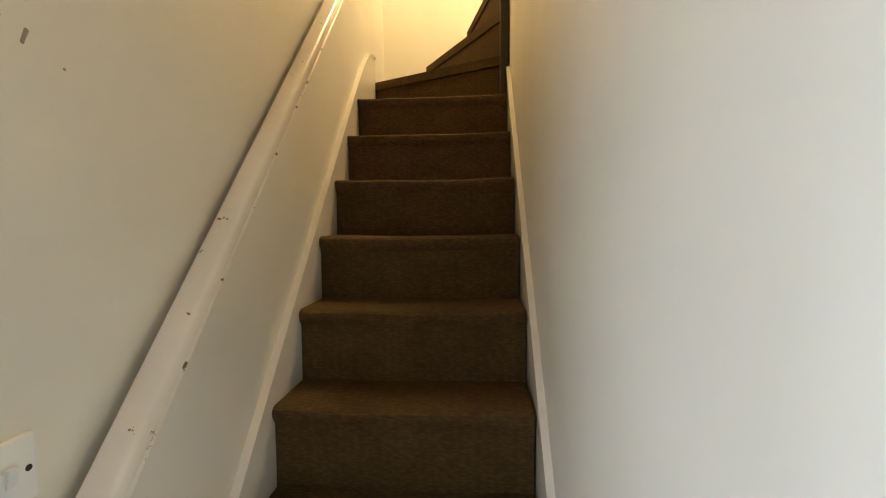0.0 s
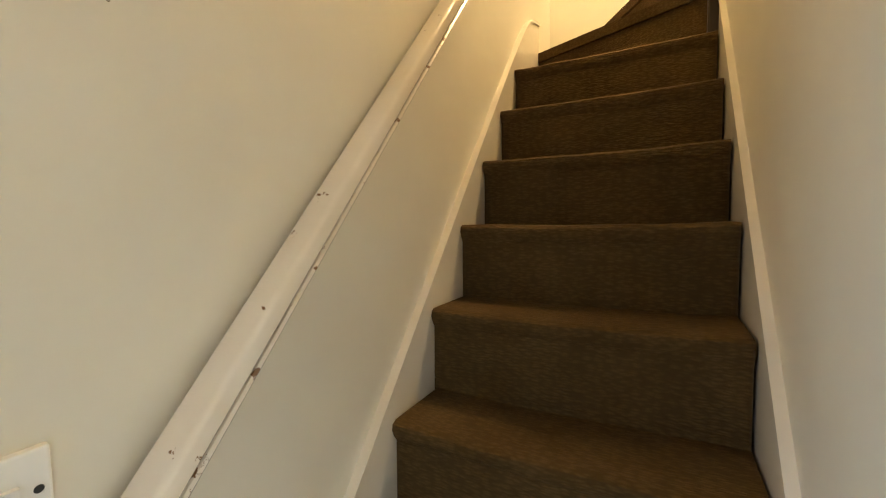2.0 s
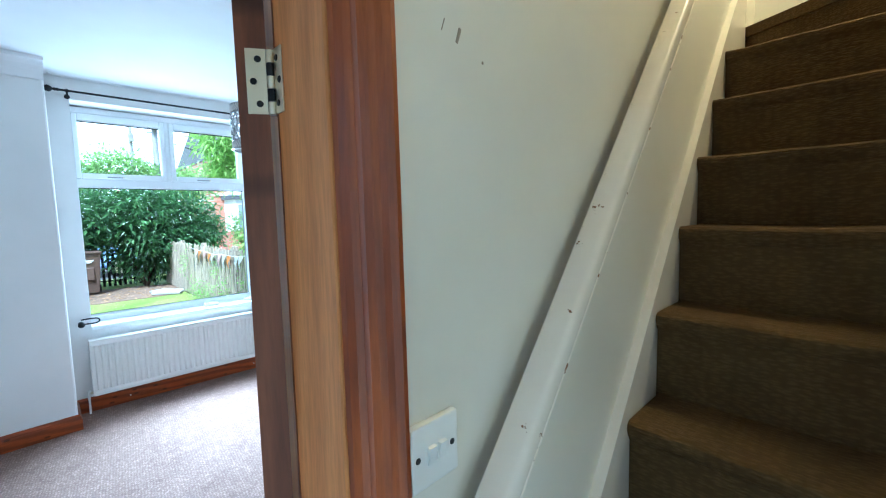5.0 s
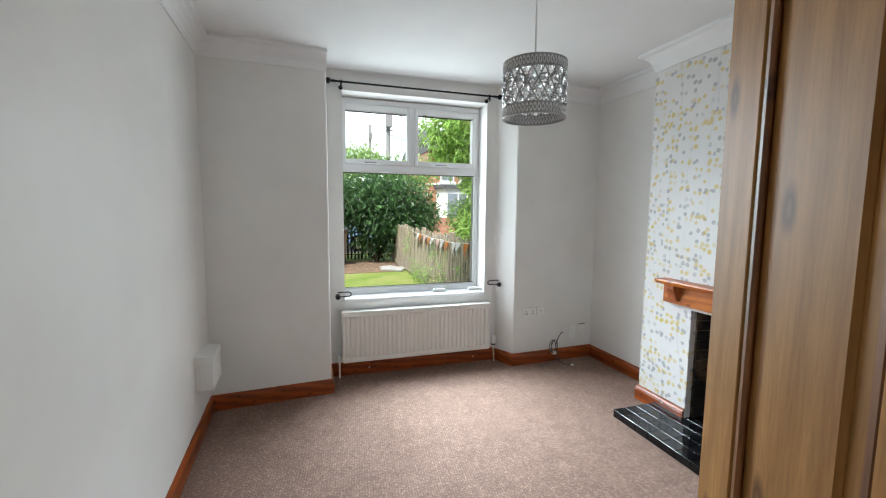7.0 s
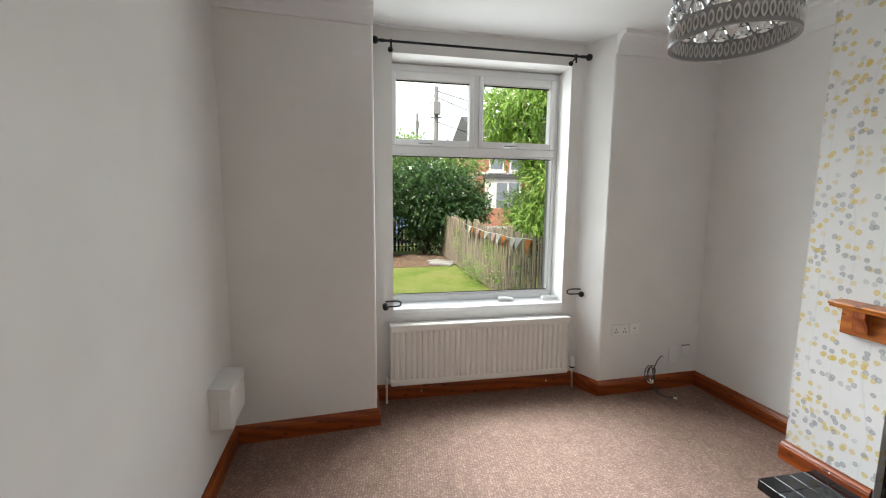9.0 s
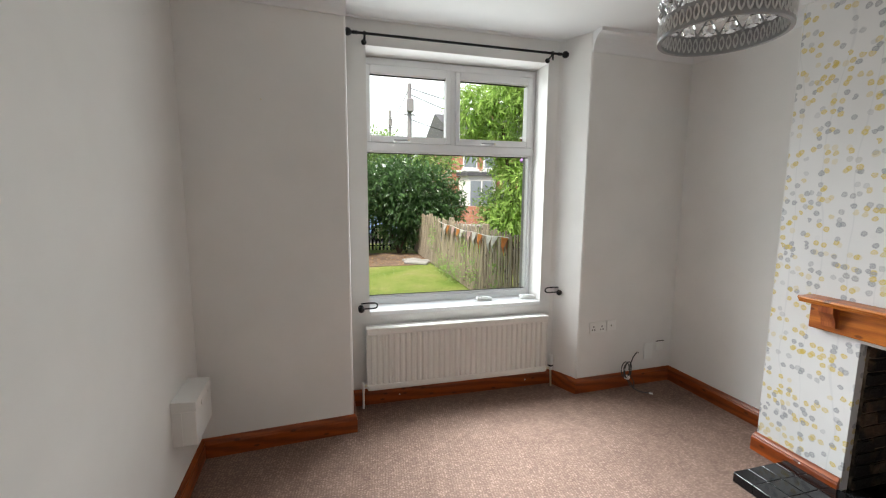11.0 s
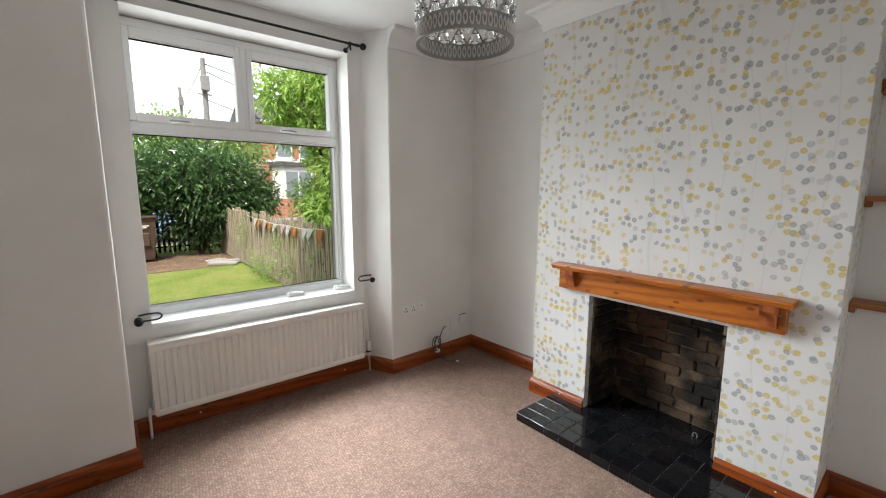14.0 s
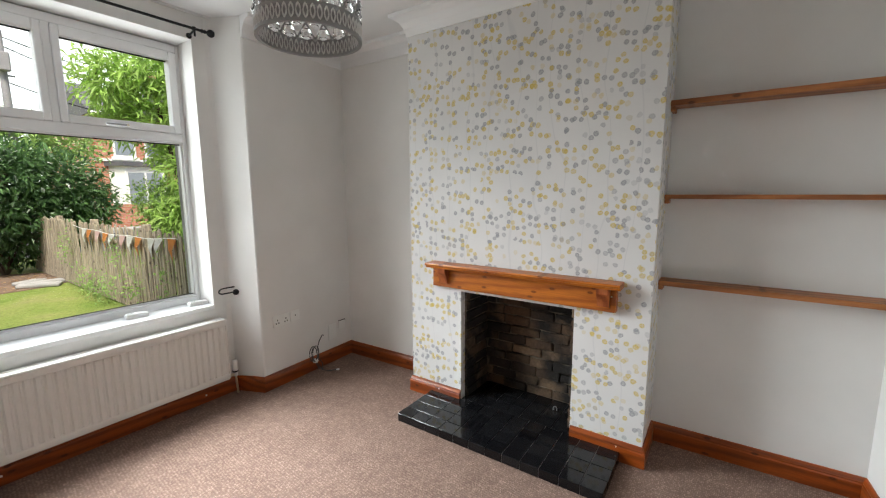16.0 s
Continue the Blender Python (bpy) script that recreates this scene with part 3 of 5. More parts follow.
# ---- radiator ----
def radiator():
    r = thing("radiator", "cream enamelled ribbed panel radiator under the window", "radiator", at=(1.886, 4.295, 0))
    W, Z0, Z1 = 0.705, 0.145, 0.605
    pts, n = [], 33
    pitch = (2 * W - 0.04) / n
    x = -W + 0.02
    pts.append((-W, -0.028))
    for i in range(n):
        a = x + i * pitch
        pts += [(a + 0.004, -0.028), (a + 0.012, -0.040), (a + pitch - 0.012, -0.040), (a + pitch - 0.004, -0.028)]
    pts += [(W, -0.028), (W, -0.012), (-W, -0.012)]
    part("ribbed_panel", prism(pts, Z0 + 0.045, Z1 - 0.05), ENAMEL, r)
    for z0, z1 in ((Z0, Z0 + 0.045), (Z1 - 0.05, Z1 - 0.008)):
        part("header_rail", box(-W, -0.042, z0, W, -0.012, z1, 0.010, segments=3), ENAMEL, r)
    part("back_panel", box(-W, 0.018, Z0, W, 0.03, Z1 - 0.01, 0.004), ENAMEL, r)
    top = box(-W - 0.004, -0.046, Z1 - 0.012, W + 0.004, -0.036, Z1 + 0.004, 0.003)
    box(-W - 0.004, 0.024, Z1 - 0.012, W + 0.004, 0.034, Z1 + 0.004, 0.003, top)
    box(-W, -0.036, Z1 - 0.010, W, 0.024, Z1 - 0.002, 0.002, top)
    for i in range(24):
        xx = -W + 0.03 + i * (2 * W - 0.06) / 23
        box(xx - 0.02, -0.012, Z1 - 0.002, xx + 0.02, 0.002, Z1 + 0.001, 0, top)
    part("top_grille", top, ENAMEL, r)
    for s in (-1, 1):
        part("side_cap", box(s * W - 0.003, -0.04, Z0 + 0.01, s * W + 0.003, 0.03, Z1, 0.002), ENAMEL, r)
    part("lockshield_valve", lathe([(0.009, 0.12), (0.010, 0.15), (0.0125, 0.155), (0.0125, 0.19), (0.010, 0.198)], 16, pose(-0.735, 0.0, 0.0)), PLASTIC, r, "white lockshield valve")
    part("valve_elbow", rod((-0.735, 0, 0.17), (-W, 0, 0.17), 0.010), STEEL, r, smooth=True)
    part("pipe", rod((-0.735, 0, 0.0), (-0.735, 0, 0.13), 0.0075), PLASTIC, r, smooth=True)
    v = part("thermostatic_valve", lathe([(0.014, 0.14), (0.016, 0.17), (0.019, 0.18), (0.0215, 0.2), (0.0215, 0.25), (0.018, 0.265), (0.008, 0.27)], 18, pose(0.765, 0, 0.0)), PLASTIC, r, "white thermostatic radiator valve", True)
    part("valve_ring", lathe([(0.02, 0.172), (0.022, 0.178), (0.02, 0.184)], 18, pose(0.765, 0, 0)), BLACK, v)
    part("valve_elbow", rod((0.765, 0, 0.155), (W, 0, 0.155), 0.010), STEEL, r, smooth=True)
    part("pipe", rod((0.765, 0, 0.15), (0.775, -0.0, 0.0), 0.0075), STEEL, r, smooth=True)
    for x in (-0.62, 0.6):
        part("wall_bracket", box(x, 0.03, 0.2, x + 0.03, 0.06, 0.55), ENAMEL, r)
radiator()
for x, y in ((1.42, INNER - 0.022), (2.45, INNER - 0.022)):
    solid("pipe_clip", lathe([(0.006, 0), (0.006, 0.006), (0.003, 0.01)], 10, pose(x, y + 0.004, 0.055, 90)), PLASTIC, "tiny white plastic plug in the skirting board", "clip")

# ---- sockets, plates and cable on the right-hand pier ----
def pier_face(x):
    return 4.134 + (x - 2.785) * 0.0415
DARK = material("dark_socket_hole", (0.02, 0.02, 0.02), 0.7)
def plate(name, x, z, w, h, label, category, holes=(), rockers=()):
    p = thing(name, label, category, group="wall plates", at=(x, pier_face(x), z), rz=2.3)
    part("faceplate", box(-w / 2, -0.010, -h / 2, w / 2, -0.0005, h / 2, 0.003, segments=2), PLASTIC, p)
    for a, b in holes:
        part("socket_hole", box(a - 0.004, -0.0108, b - 0.006, a + 0.004, -0.0095, b + 0.006), DARK, p)
    for a, b in rockers:
        part("rocker", box(a - 0.006, -0.014, b - 0.010, a + 0.006, -0.010, b + 0.010, 0.001), PLASTIC, p)
    return p
pins = [(c + a, b) for c in (-0.038, 0.038) for a, b in ((0, 0.006), (-0.011, -0.018), (0.011, -0.018))]
plate("wall_socket", 2.958, 0.522, 0.150, 0.088, "white double electrical wall socket", "socket", pins, [(-0.012, 0.024), (0.012, 0.024)])
plate("aerial_socket", 3.085, 0.527, 0.086, 0.086, "white single aerial socket plate", "socket", [(0, 0)])
plate("blank_plate", 3.47, 0.275, 0.088, 0.135, "blank white plate, painted over, low on the wall", "plate")
q = plate("blank_plate", 3.585, 0.31, 0.075, 0.075, "small blank white plate with dark top edge", "plate")
part("edge_gap", box(-0.038, -0.011, 0.037, 0.04, -0.001, 0.041), DARK, q)
def cable():
    c = thing("cable_coil", "coiled grey aerial cable lying against the skirting", "cable", at=(3.23, 4.105, 0))
    GREY = material("grey_cable", (0.06, 0.06, 0.06), 0.5)
    pts = []
    for i in range(60):
        a = i / 59 * 3 * 2 * math.pi
        k = 1 - 0.12 * math.sin(a * 0.37)
        pts.append((0.035 * k * math.cos(a) - 0.03 + i * 0.0004, -0.02 - 0.015 * math.sin(a * 0.5), 0.165 + 0.065 * k * math.sin(a)))
    pts += [(0.02, -0.01, 0.2), (0.05, -0.005, 0.26), (0.085, -0.004, 0.30), (0.10, -0.004, 0.29)]
    part("coil", sweep(pts, 0.0042, 7), GREY, c, smooth=True)
    tail = [(-0.01, -0.02, 0.11), (0.01, -0.03, 0.07), (0.03, -0.055, 0.02), (0.06, -0.09, 0.006), (0.10, -0.12, 0.006), (0.115, -0.135, 0.008)]
    part("tail", sweep(tail, 0.0042, 7), GREY, c, smooth=True)
    part("tail", sweep([(-0.02, -0.02, 0.11), (0.0, -0.05, 0.04), (0.045, -0.04, 0.02), (0.06, -0.02, 0.06), (0.03, -0.015, 0.1)], 0.0042, 7), GREY, c, smooth=True)
    part("plug", rod((0.112, -0.132, 0.008), (0.13, -0.15, 0.009), 0.007), PLASTIC, c, "pale plug end")
    part("cable_tie", lathe([(0.02, 0.09), (0.024, 0.1), (0.02, 0.115)], 10, pose(-0.01, -0.02, 0)), PLASTIC, c, "pale clip")
cable()

# ---- small cupboard box on the left wall ----
mb = thing("meter_box", "white painted wooden meter box fixed low on the wall", "box", at=(left_wall(3.51), 3.51, 0.342), rz=2.3)
part("case", box(-0.012, 0, 0, 0.103, 0.282, 0.172, 0.003), WALL, mb)
part("lid", prism([(-0.012, 0.1735), (0.105, 0.1735), (0.105, 0.216), (-0.012, 0.226)], -0.002, 0.284, axis="y"), WALL, mb, "slightly sloping painted lid")
part("batten", box(0.040, -0.0035, 0.004, 0.0425, 0.0, 0.17), WALL, mb)
part("catch", box(0.104, 0.085, 0.160, 0.110, 0.125, 0.182, 0.002), WALL, mb, "painted-over catch")
part("catch", box(0.104, 0.215, 0.160, 0.108, 0.240, 0.178, 0.002), WALL, mb, "painted-over catch")
solid("wall_hook", rod((0.605, 3.990, 2.065), (0.605, 3.972, 2.06), 0.004), STEEL, "small metal nail sticking out of the white wall", "nail")

# ---- pendant lamp ----
def pendant():
    p = thing("pendant_lamp", "silver lattice drum pendant shade with clear beads", "lamp", at=(1.887, 2.279, CEILING))
    part("pattress", lathe([(0.058, 0), (0.058, -0.02), (0.05, -0.028)], 24), CEIL, p, "white ceiling block", True)
    part("ceiling_cup", lathe([(0.050, -0.028), (0.051, -0.05), (0.046, -0.085), (0.034, -0.118), (0.012, -0.128)], 24), PLASTIC, p, "pale ceiling cup", True)
    part("flex", rod((0, 0, -0.12), (0, 0, -0.60), 0.0035), PLASTIC, p)
    part("lamp_holder", lathe([(0.006, -0.56), (0.018, -0.57), (0.019, -0.62), (0.015, -0.64)], 16), PLASTIC, p)
    R0, ZT, ZB = 0.130, -0.55, -0.785
    BH = 0.048
    for z in (ZT - BH, ZB):
        own = bmesh.new()
        n = 72
        ring = []
        for i in range(n):
            a = 2 * math.pi * i / n
            row = []
            for r, zz in ((R0 + 0.006, z), (R0 + 0.006, z + 0.008), (R0 + 0.001 + 0.003 * (i % 3 == 0), z + 0.016), (R0 + 0.001 + 0.003 * ((i + 1) % 3 == 0), z + BH - 0.016), (R0 + 0.006, z + BH - 0.008), (R0 + 0.006, z + BH), (R0 - 0.003, z + BH), (R0 - 0.003, z)):
                row.append(own.verts.new((r * math.cos(a), r * math.sin(a), zz)))
            ring.append(row)
        for i in range(n):
            a, b = ring[i], ring[(i + 1) % n]
            for k in range(8):
                own.faces.new((a[k], b[k], b[(k + 1) % 8], a[(k + 1) % 8]))
        band = part("shade_band", own, SILVER, p)
        wave = bmesh.new()
        for i in range(52):
            a = 2 * math.pi * i / 52
            for s in (-1, 1):
                pts = [((R0 + 0.005) * math.cos(a + s * 0.040 * math.sin(k * math.pi / 4)), (R0 + 0.005) * math.sin(a + s * 0.040 * math.sin(k * math.pi / 4)), z + 0.007 + k * (BH - 0.014) / 4) for k in range(5)]
                sweep(pts, 0.0022, 4, wave)
        for i in range(52):
            a = 2 * math.pi * i / 52
            for s in (-1, 1):
                pts = [((R0 - 0.004) * math.cos(a + s * 0.040 * math.sin(k * math.pi / 4)), (R0 - 0.004) * math.sin(a + s * 0.040 * math.sin(k * math.pi / 4)), z + 0.007 + k * (BH - 0.014) / 4) for k in range(5)]
                sweep(pts, 0.002, 4, wave)
        part("wave_inlay", wave, material("pale_silver_inlay", (0.75, 0.75, 0.74), 0.3, 0.6), band)
    lo, hi, n = ZB + BH, ZT - BH, 16
    wires = bmesh.new()
    for i in range(n):
        for s in (-1, 1):
            pts = [(R0 * math.cos(2 * math.pi * (i + s * 1.5 * k / 6) / n), R0 * math.sin(2 * math.pi * (i + s * 1.5 * k / 6) / n), lo + (hi - lo) * k / 6) for k in range(7)]
            sweep(pts, 0.0028, 5, wires)
    part("lattice", wires, SILVER, p)
    bead = finish("bead", lathe([(0.004, -0.0165), (0.012, -0.012), (0.0165, 0), (0.012, 0.012), (0.004, 0.0165)], 12), CRYSTAL, True)
    stud = finish("stud", lathe([(0.003, -0.007), (0.007, 0), (0.003, 0.007)], 8), SILVER)
    for row in range(4):
        z = lo + (hi - lo) * row / 3
        for i in range(n):
            a = 2 * math.pi * (i + 0.5 * (row % 2)) / n
            for name, me, turn, r in (("stud", stud, 0, R0), ("bead", bead, math.pi / n, R0 - 0.006)):
                o = new(name, me)
                o.parent = p
                o.location = (r * math.cos(a + turn), r * math.sin(a + turn), z if name == "stud" else min(max(z, lo + 0.012), hi - 0.012))
    spider = bmesh.new()
    for k in range(3):
        a = k * 2 * math.pi / 3
        rod((0.018 * math.cos(a), 0.018 * math.sin(a), -0.60), (R0 * math.cos(a), R0 * math.sin(a), -0.595), 0.002, None, 6, spider)
    part("shade_spider", spider, SILVER, p)
pendant()

# ---- mantelpiece ----
mantel = thing("mantelpiece", "orange varnished pine mantel shelf on two corbels", "mantelpiece", at=(BX, 0, 0))
part("beam", box(-0.045, 1.775, 0.862, -0.0005, 2.985, 0.994, 0.003), PINE_Y, mantel)
shelf = prism([(-0.0005, 0.998), (-0.098, 0.998), (-0.102, 1.003), (-0.104, 1.010), (-0.112, 1.015), (-0.116, 1.023), (-0.112, 1.031), (-0.0005, 1.031)], 1.748, 3.005, axis="y")
part("shelf_board", shelf, PINE_Y, mantel, "moulded shelf board")
for y in (1.838, 2.885):
    c = prism([(-0.045, 0.998), (-0.098, 0.998), (-0.096, 0.968), (-0.080, 0.945), (-0.068, 0.918), (-0.064, 0.893), (-0.045, 0.888)], y - 0.032, y + 0.032, axis="y")
    part("corbel", c, PINE_Z, mantel, "darker shaped corbel")
part("screw", lathe([(0.005, 0), (0.004, 0.003)], 8, pose(-0.046, 1.80, 0.95, 0, -90, 0)), STEEL, mantel)

# ---- fireplace and hearth ----
HT = 0.055
def fireplace():
    h = thing("hearth", "raised hearth of glossy black glazed square tiles", "hearth", at=(3.05, 1.720, 0))
    D, W = BX - 3.05, 1.305
    part("bed", box(0.004, 0.004, 0, D - 0.001, W - 0.004, HT - 0.004), GROUT, h)
    part("bed", box(D, OY0 - 1.720 + 0.002, 0, D + 0.348, OY1 - 1.720 - 0.002, HT - 0.004), GROUT, h)
    n, d = 12, 4
    ty, tx = W / n, D / d
    top = finish("tile", box(0.002, 0.002, 0, tx - 0.002, ty - 0.002, 0.006, 0.0012), TILE)
    edge = finish("edge_tile", box(-0.002, 0.0015, 0.001, 0.006, ty - 0.0015, HT + 0.0005, 0.002), TILE)
    side = finish("edge_tile", box(0.0015, -0.002, 0.001, tx - 0.0015, 0.006, HT + 0.0005, 0.002), TILE)
    rnd = random.Random(5)
    def lay(name, me, x, y, z):
        o = new(name, me)
        o.parent = h
        o.matrix_local = pose(x, y, z, rnd.uniform(-0.35, 0.35), rnd.uniform(-0.35, 0.35), rnd.uniform(-0.3, 0.3))
    for i in range(n):
        lay("edge_tile", edge, 0, i * ty, 0)
        for j in range(d):
            lay("tile", top, j * tx, i * ty, HT - 0.005)
    for j in range(d):
        lay("edge_tile", side, j * tx, 0, 0)
        lay("edge_tile", side, j * tx, W - 0.004, 0)
    y0 = OY0 - 1.720 + 0.004
    m = 7
    t2 = (OY1 - OY0 - 0.008) / m
    inner = finish("tile", box(0.0015, 0.0015, 0, 0.1145, t2 - 0.0015, 0.006, 0.0012), TILE)
    for i in range(m):
        for j in range(3):
            lay("tile", inner, D + 0.002 + j * 0.116, y0 + i * t2, HT - 0.005)
    f = thing("fireplace_lining", "open fireplace lined with sooty uneven bricks", "fireplace", "structure", at=(0, 0, 0))
    XB = 3.80
    part("mortar_back", box(XB + 0.012, OY0 - 0.06, 0, 3.88, OY1 + 0.06, 1.2), MORTAR, f)
    part("mortar_side", box(BX + 0.05, OY1 - 0.012, 0, 3.86, OY1 - 0.0005, OZ), MORTAR, f)
    part("mortar_side", box(BX + 0.05, OY0 + 0.0005, 0, 3.86, OY0 + 0.012, OZ), MORTAR, f)
    rnd = random.Random(11)
    meshes = []
    for k in range(5):
        bm = box(-0.02, 0.004, 0.004, 0.0, 0.216, 0.065, 0.006)
        for v in bm.verts:
            v.co += Vector((rnd.uniform(-0.009, 0.003), rnd.uniform(-0.007, 0.004), rnd.uniform(-0.004, 0.004)))
        meshes.append(finish("brick", bm, BRICK))
    def brick(m4, length):
        o = new("brick", rnd.choice(meshes))
        o.parent = f
        o.matrix_local = m4 @ Matrix.Diagonal((1, length / 0.22, 1, 1))
    for c in range(12):
        z = 0.052 + c * 0.0705
        y = OY0 + 0.013
        y_end = OY1 - 0.013
        first = (0.22, 0.11, 0.17, 0.22, 0.09)[c % 5]
        while y < y_end - 0.03:
            L = min(first if y < OY0 + 0.02 else 0.20 + rnd.uniform(-0.04, 0.04), y_end - y)
            brick(pose(XB + 0.016 + rnd.uniform(-0.008, 0.006), y, z, 0, 0, rnd.uniform(-1.5, 1.5)), L)
            y += L
        if z + 0.08 < OZ + 0.02:
            cut = (0.21, 0.11)[c % 2]
            for x0, L in ((BX + 0.05, cut), (BX + 0.05 + cut, 0.286 - cut)):
                brick(Matrix(((0, 1, 0, x0), (1, 0, 0, OY1 - 0.004), (0, 0, 1, z), (0, 0, 0, 1))), L)
                brick(Matrix(((0, 1, 0, x0), (-1, 0, 0, OY0 + 0.004), (0, 0, 1, z), (0, 0, 0, 1))), L)
    g = thing("gas_pipe_stub", "short capped steel gas pipe on the hearth tiles", "pipe", at=(3.66, 2.17, HT))
    part("pipe", sweep([(0, -0.012, 0.004), (0, -0.012, 0.022), (0, -0.008, 0.029), (0, 0.0, 0.031), (0, 0.008, 0.028), (0, 0.010, 0.016)], 0.0035, 8), SILVER, g, smooth=True)
    part("cap", rod((0, 0.010, 0.004), (0, 0.010, 0.018), 0.006, None, 8), SILVER, g)
fireplace()
for y in (2.96, 1.74):
    solid("skirting_screw", lathe([(0.005, 0), (0.004, 0.002)], 10, pose(BX - 0.0195, y, 0.085, 0, -90, 0)), PLASTIC, "small pale screw cover on the skirting board", "screw")

# ---- alcove shelves ----
for z, th in ((1.955, 0.028), (1.470, 0.022), (0.990, 0.026)):
    s = thing("alcove_shelf", "long plain pine shelf fixed across the alcove", "shelf", group="alcove shelves", at=(0, 0, z))
    part("board", prism([(3.655, 0.648), (RW(0.65) - 0.002, 0.668), (RW(1.61) - 0.002, BY0 - 0.001), (3.655, BY0 - 0.001)], 0, th), SHELF_Y, s)
    for y0, y1 in ((BY0 - 0.022, BY0 - 0.001), (0.668, 0.69)):
        part("batten", box(3.665, y0, -0.026, RW(1.2) - 0.03, y1, -0.0005, 0.002), SHELF_Y, s)

# ---- doorway and door ----
fr = thing("door_frame", "varnished pine door lining with dark moulded architrave", "door frame", "structure")
LIN = pine("pale_pine_z", (0.64, 0.285, 0.082), (0.56, 0.235, 0.06), "z", 0.55, False)
DARKP = pine("dark_pine_z", (0.36, 0.096, 0.017), (0.22, 0.050, 0.009), "z", 0.35)
for x0, x1, s in ((DX1, DX1 + 0.03, 1), (DX0 - 0.03, DX0, -1)):
    part("lining", box(x0, 0.342 if s > 0 else 0.308, 0, x1, BACK_L + 0.002, DZ + 0.03, 0.002), LIN, fr)
    face = DX1 if s > 0 else DX0
    part("door_stop", box(face - 0.014 * (s > 0), 0.335, 0, face + 0.014 * (s < 0), BACK_L - 0.045, DZ, 0.002), LIN, fr) if s < 0 else None
    for y0, prof in ((0.306, 1), (BACK_L + 0.002, -1)):
        a = [(0.0, 0), (0.0, 0.012), (0.018, 0.014), (0.024, 0.019), (0.034, 0.014), (0.052, 0.021), (0.076, 0.021), (0.080, 0.017), (0.080, 0)]
        pts = [(face + s * (o * 0.88 - (0.014 if prof > 0 else -0.004)), y0 - prof * d) for o, d in a]
        if s > 0 and prof > 0:
            pts = [(face + a, b) for a, b in ((0.004, 0.3415), (0.007, 0.334), (0.003, 0.329), (0.009, 0.322), (0.016, 0.318), (0.017, 0.309), (0.023, 0.302), (0.031, 0.299), (0.036, 0.293), (0.044, 0.289), (0.050, 0.290), (0.051, 0.311), (0.028, 0.312), (0.028, 0.3415))]
        part("architrave", prism(pts, 0, DZ + 0.07), DARKP if prof > 0 else PINE_Z, fr, "dark varnished architrave")
part("head_lining", box(DX0 - 0.03, 0.308, DZ, DX1 + 0.03, BACK_L + 0.002, DZ + 0.03, 0.002), LIN, fr)
for y0, y1 in ((0.287, 0.306), (BACK_L + 0.002, BACK_L + 0.021)):
    part("head_architrave", box(DX0 - 0.075, y0, DZ + 0.002, DX1 + 0.075, y1, DZ + 0.08, 0.004), PINE_X, fr)

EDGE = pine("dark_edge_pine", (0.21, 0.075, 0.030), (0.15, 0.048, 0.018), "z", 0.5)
TURN = 30.2
def living_door():
    d = thing("door_living", "open panelled pine door with brass knob", "door", "structure", at=(DX1 - 0.007, BACK_L + 0.010, 0.008), rz=90 - TURN)
    W, H, T = 0.755, 1.975, 0.035
    S = 0.1
    for name, x0, x1 in (("hinge_stile", 0, S), ("muntin", 0.335, 0.42), ("lock_stile", W - S, W)):
        part(name, box(x0, 0, 0 if name != "muntin" else 0.2, x1, T, H if name != "muntin" else H - 0.1, 0.002), DOOR_Z, d)
    for z0, z1 in ((0, 0.2), (0.70, 0.885), (H - 0.11, H)):
        part("rail", box(S, 0.0008, z0, W - S, T - 0.0008, z1, 0.002), DOOR_X, d)
    for x0, x1 in ((S, 0.335), (0.42, W - S)):
        for z0, z1 in ((0.2, 0.70), (0.885, H - 0.11)):
            pn = part("panel", box(x0 + 0.001, 0.012, z0, x1 - 0.001, T - 0.012, z1), DOOR_Z, d)
            fld = box(x0 + 0.045, 0.006, z0 + 0.05, x1 - 0.045, T - 0.006, z1 - 0.05, 0.005)
            part("raised_field", fld, DOOR_Z, pn)
            for y0, y1 in ((0.002, 0.012), (T - 0.012, T - 0.002)):
                for a, b, c, e in ((x0, x0 + 0.016, z0, z1), (x1 - 0.016, x1, z0, z1), (x0 + 0.016, x1 - 0.016, z0, z0 + 0.016), (x0 + 0.016, x1 - 0.016, z1 - 0.016, z1)):
                    part("bead_moulding", box(a, y0, c, b, y1, e, 0.004), BEAD, pn, "bead moulding with its shadow in the colour")
    # thin strip over the hinge edge, darker than the leaf
    part("hinge_edge", box(-0.0015, 0.0, 0, 0.0, T, H), EDGE, d, "dark brown hinge edge")
    for s, y in ((1, T), (-1, 0.0)):
        k = lathe([(0.024, 0), (0.024, 0.004), (0.011, 0.008), (0.009, 0.026), (0.014, 0.03), (0.025, 0.04), (0.027, 0.05), (0.022, 0.06), (0.008, 0.064)], 20, pose(W - 0.055, y, 0.815, -90 * s))
        part("door_knob", k, BRASS, d, "polished brass knob", True)
        part("keyhole_plate", box(W - 0.065, y - 0.002, 0.69, W - 0.045, y + 0.002, 0.745, 0.002), BRASS, d)
living_door()
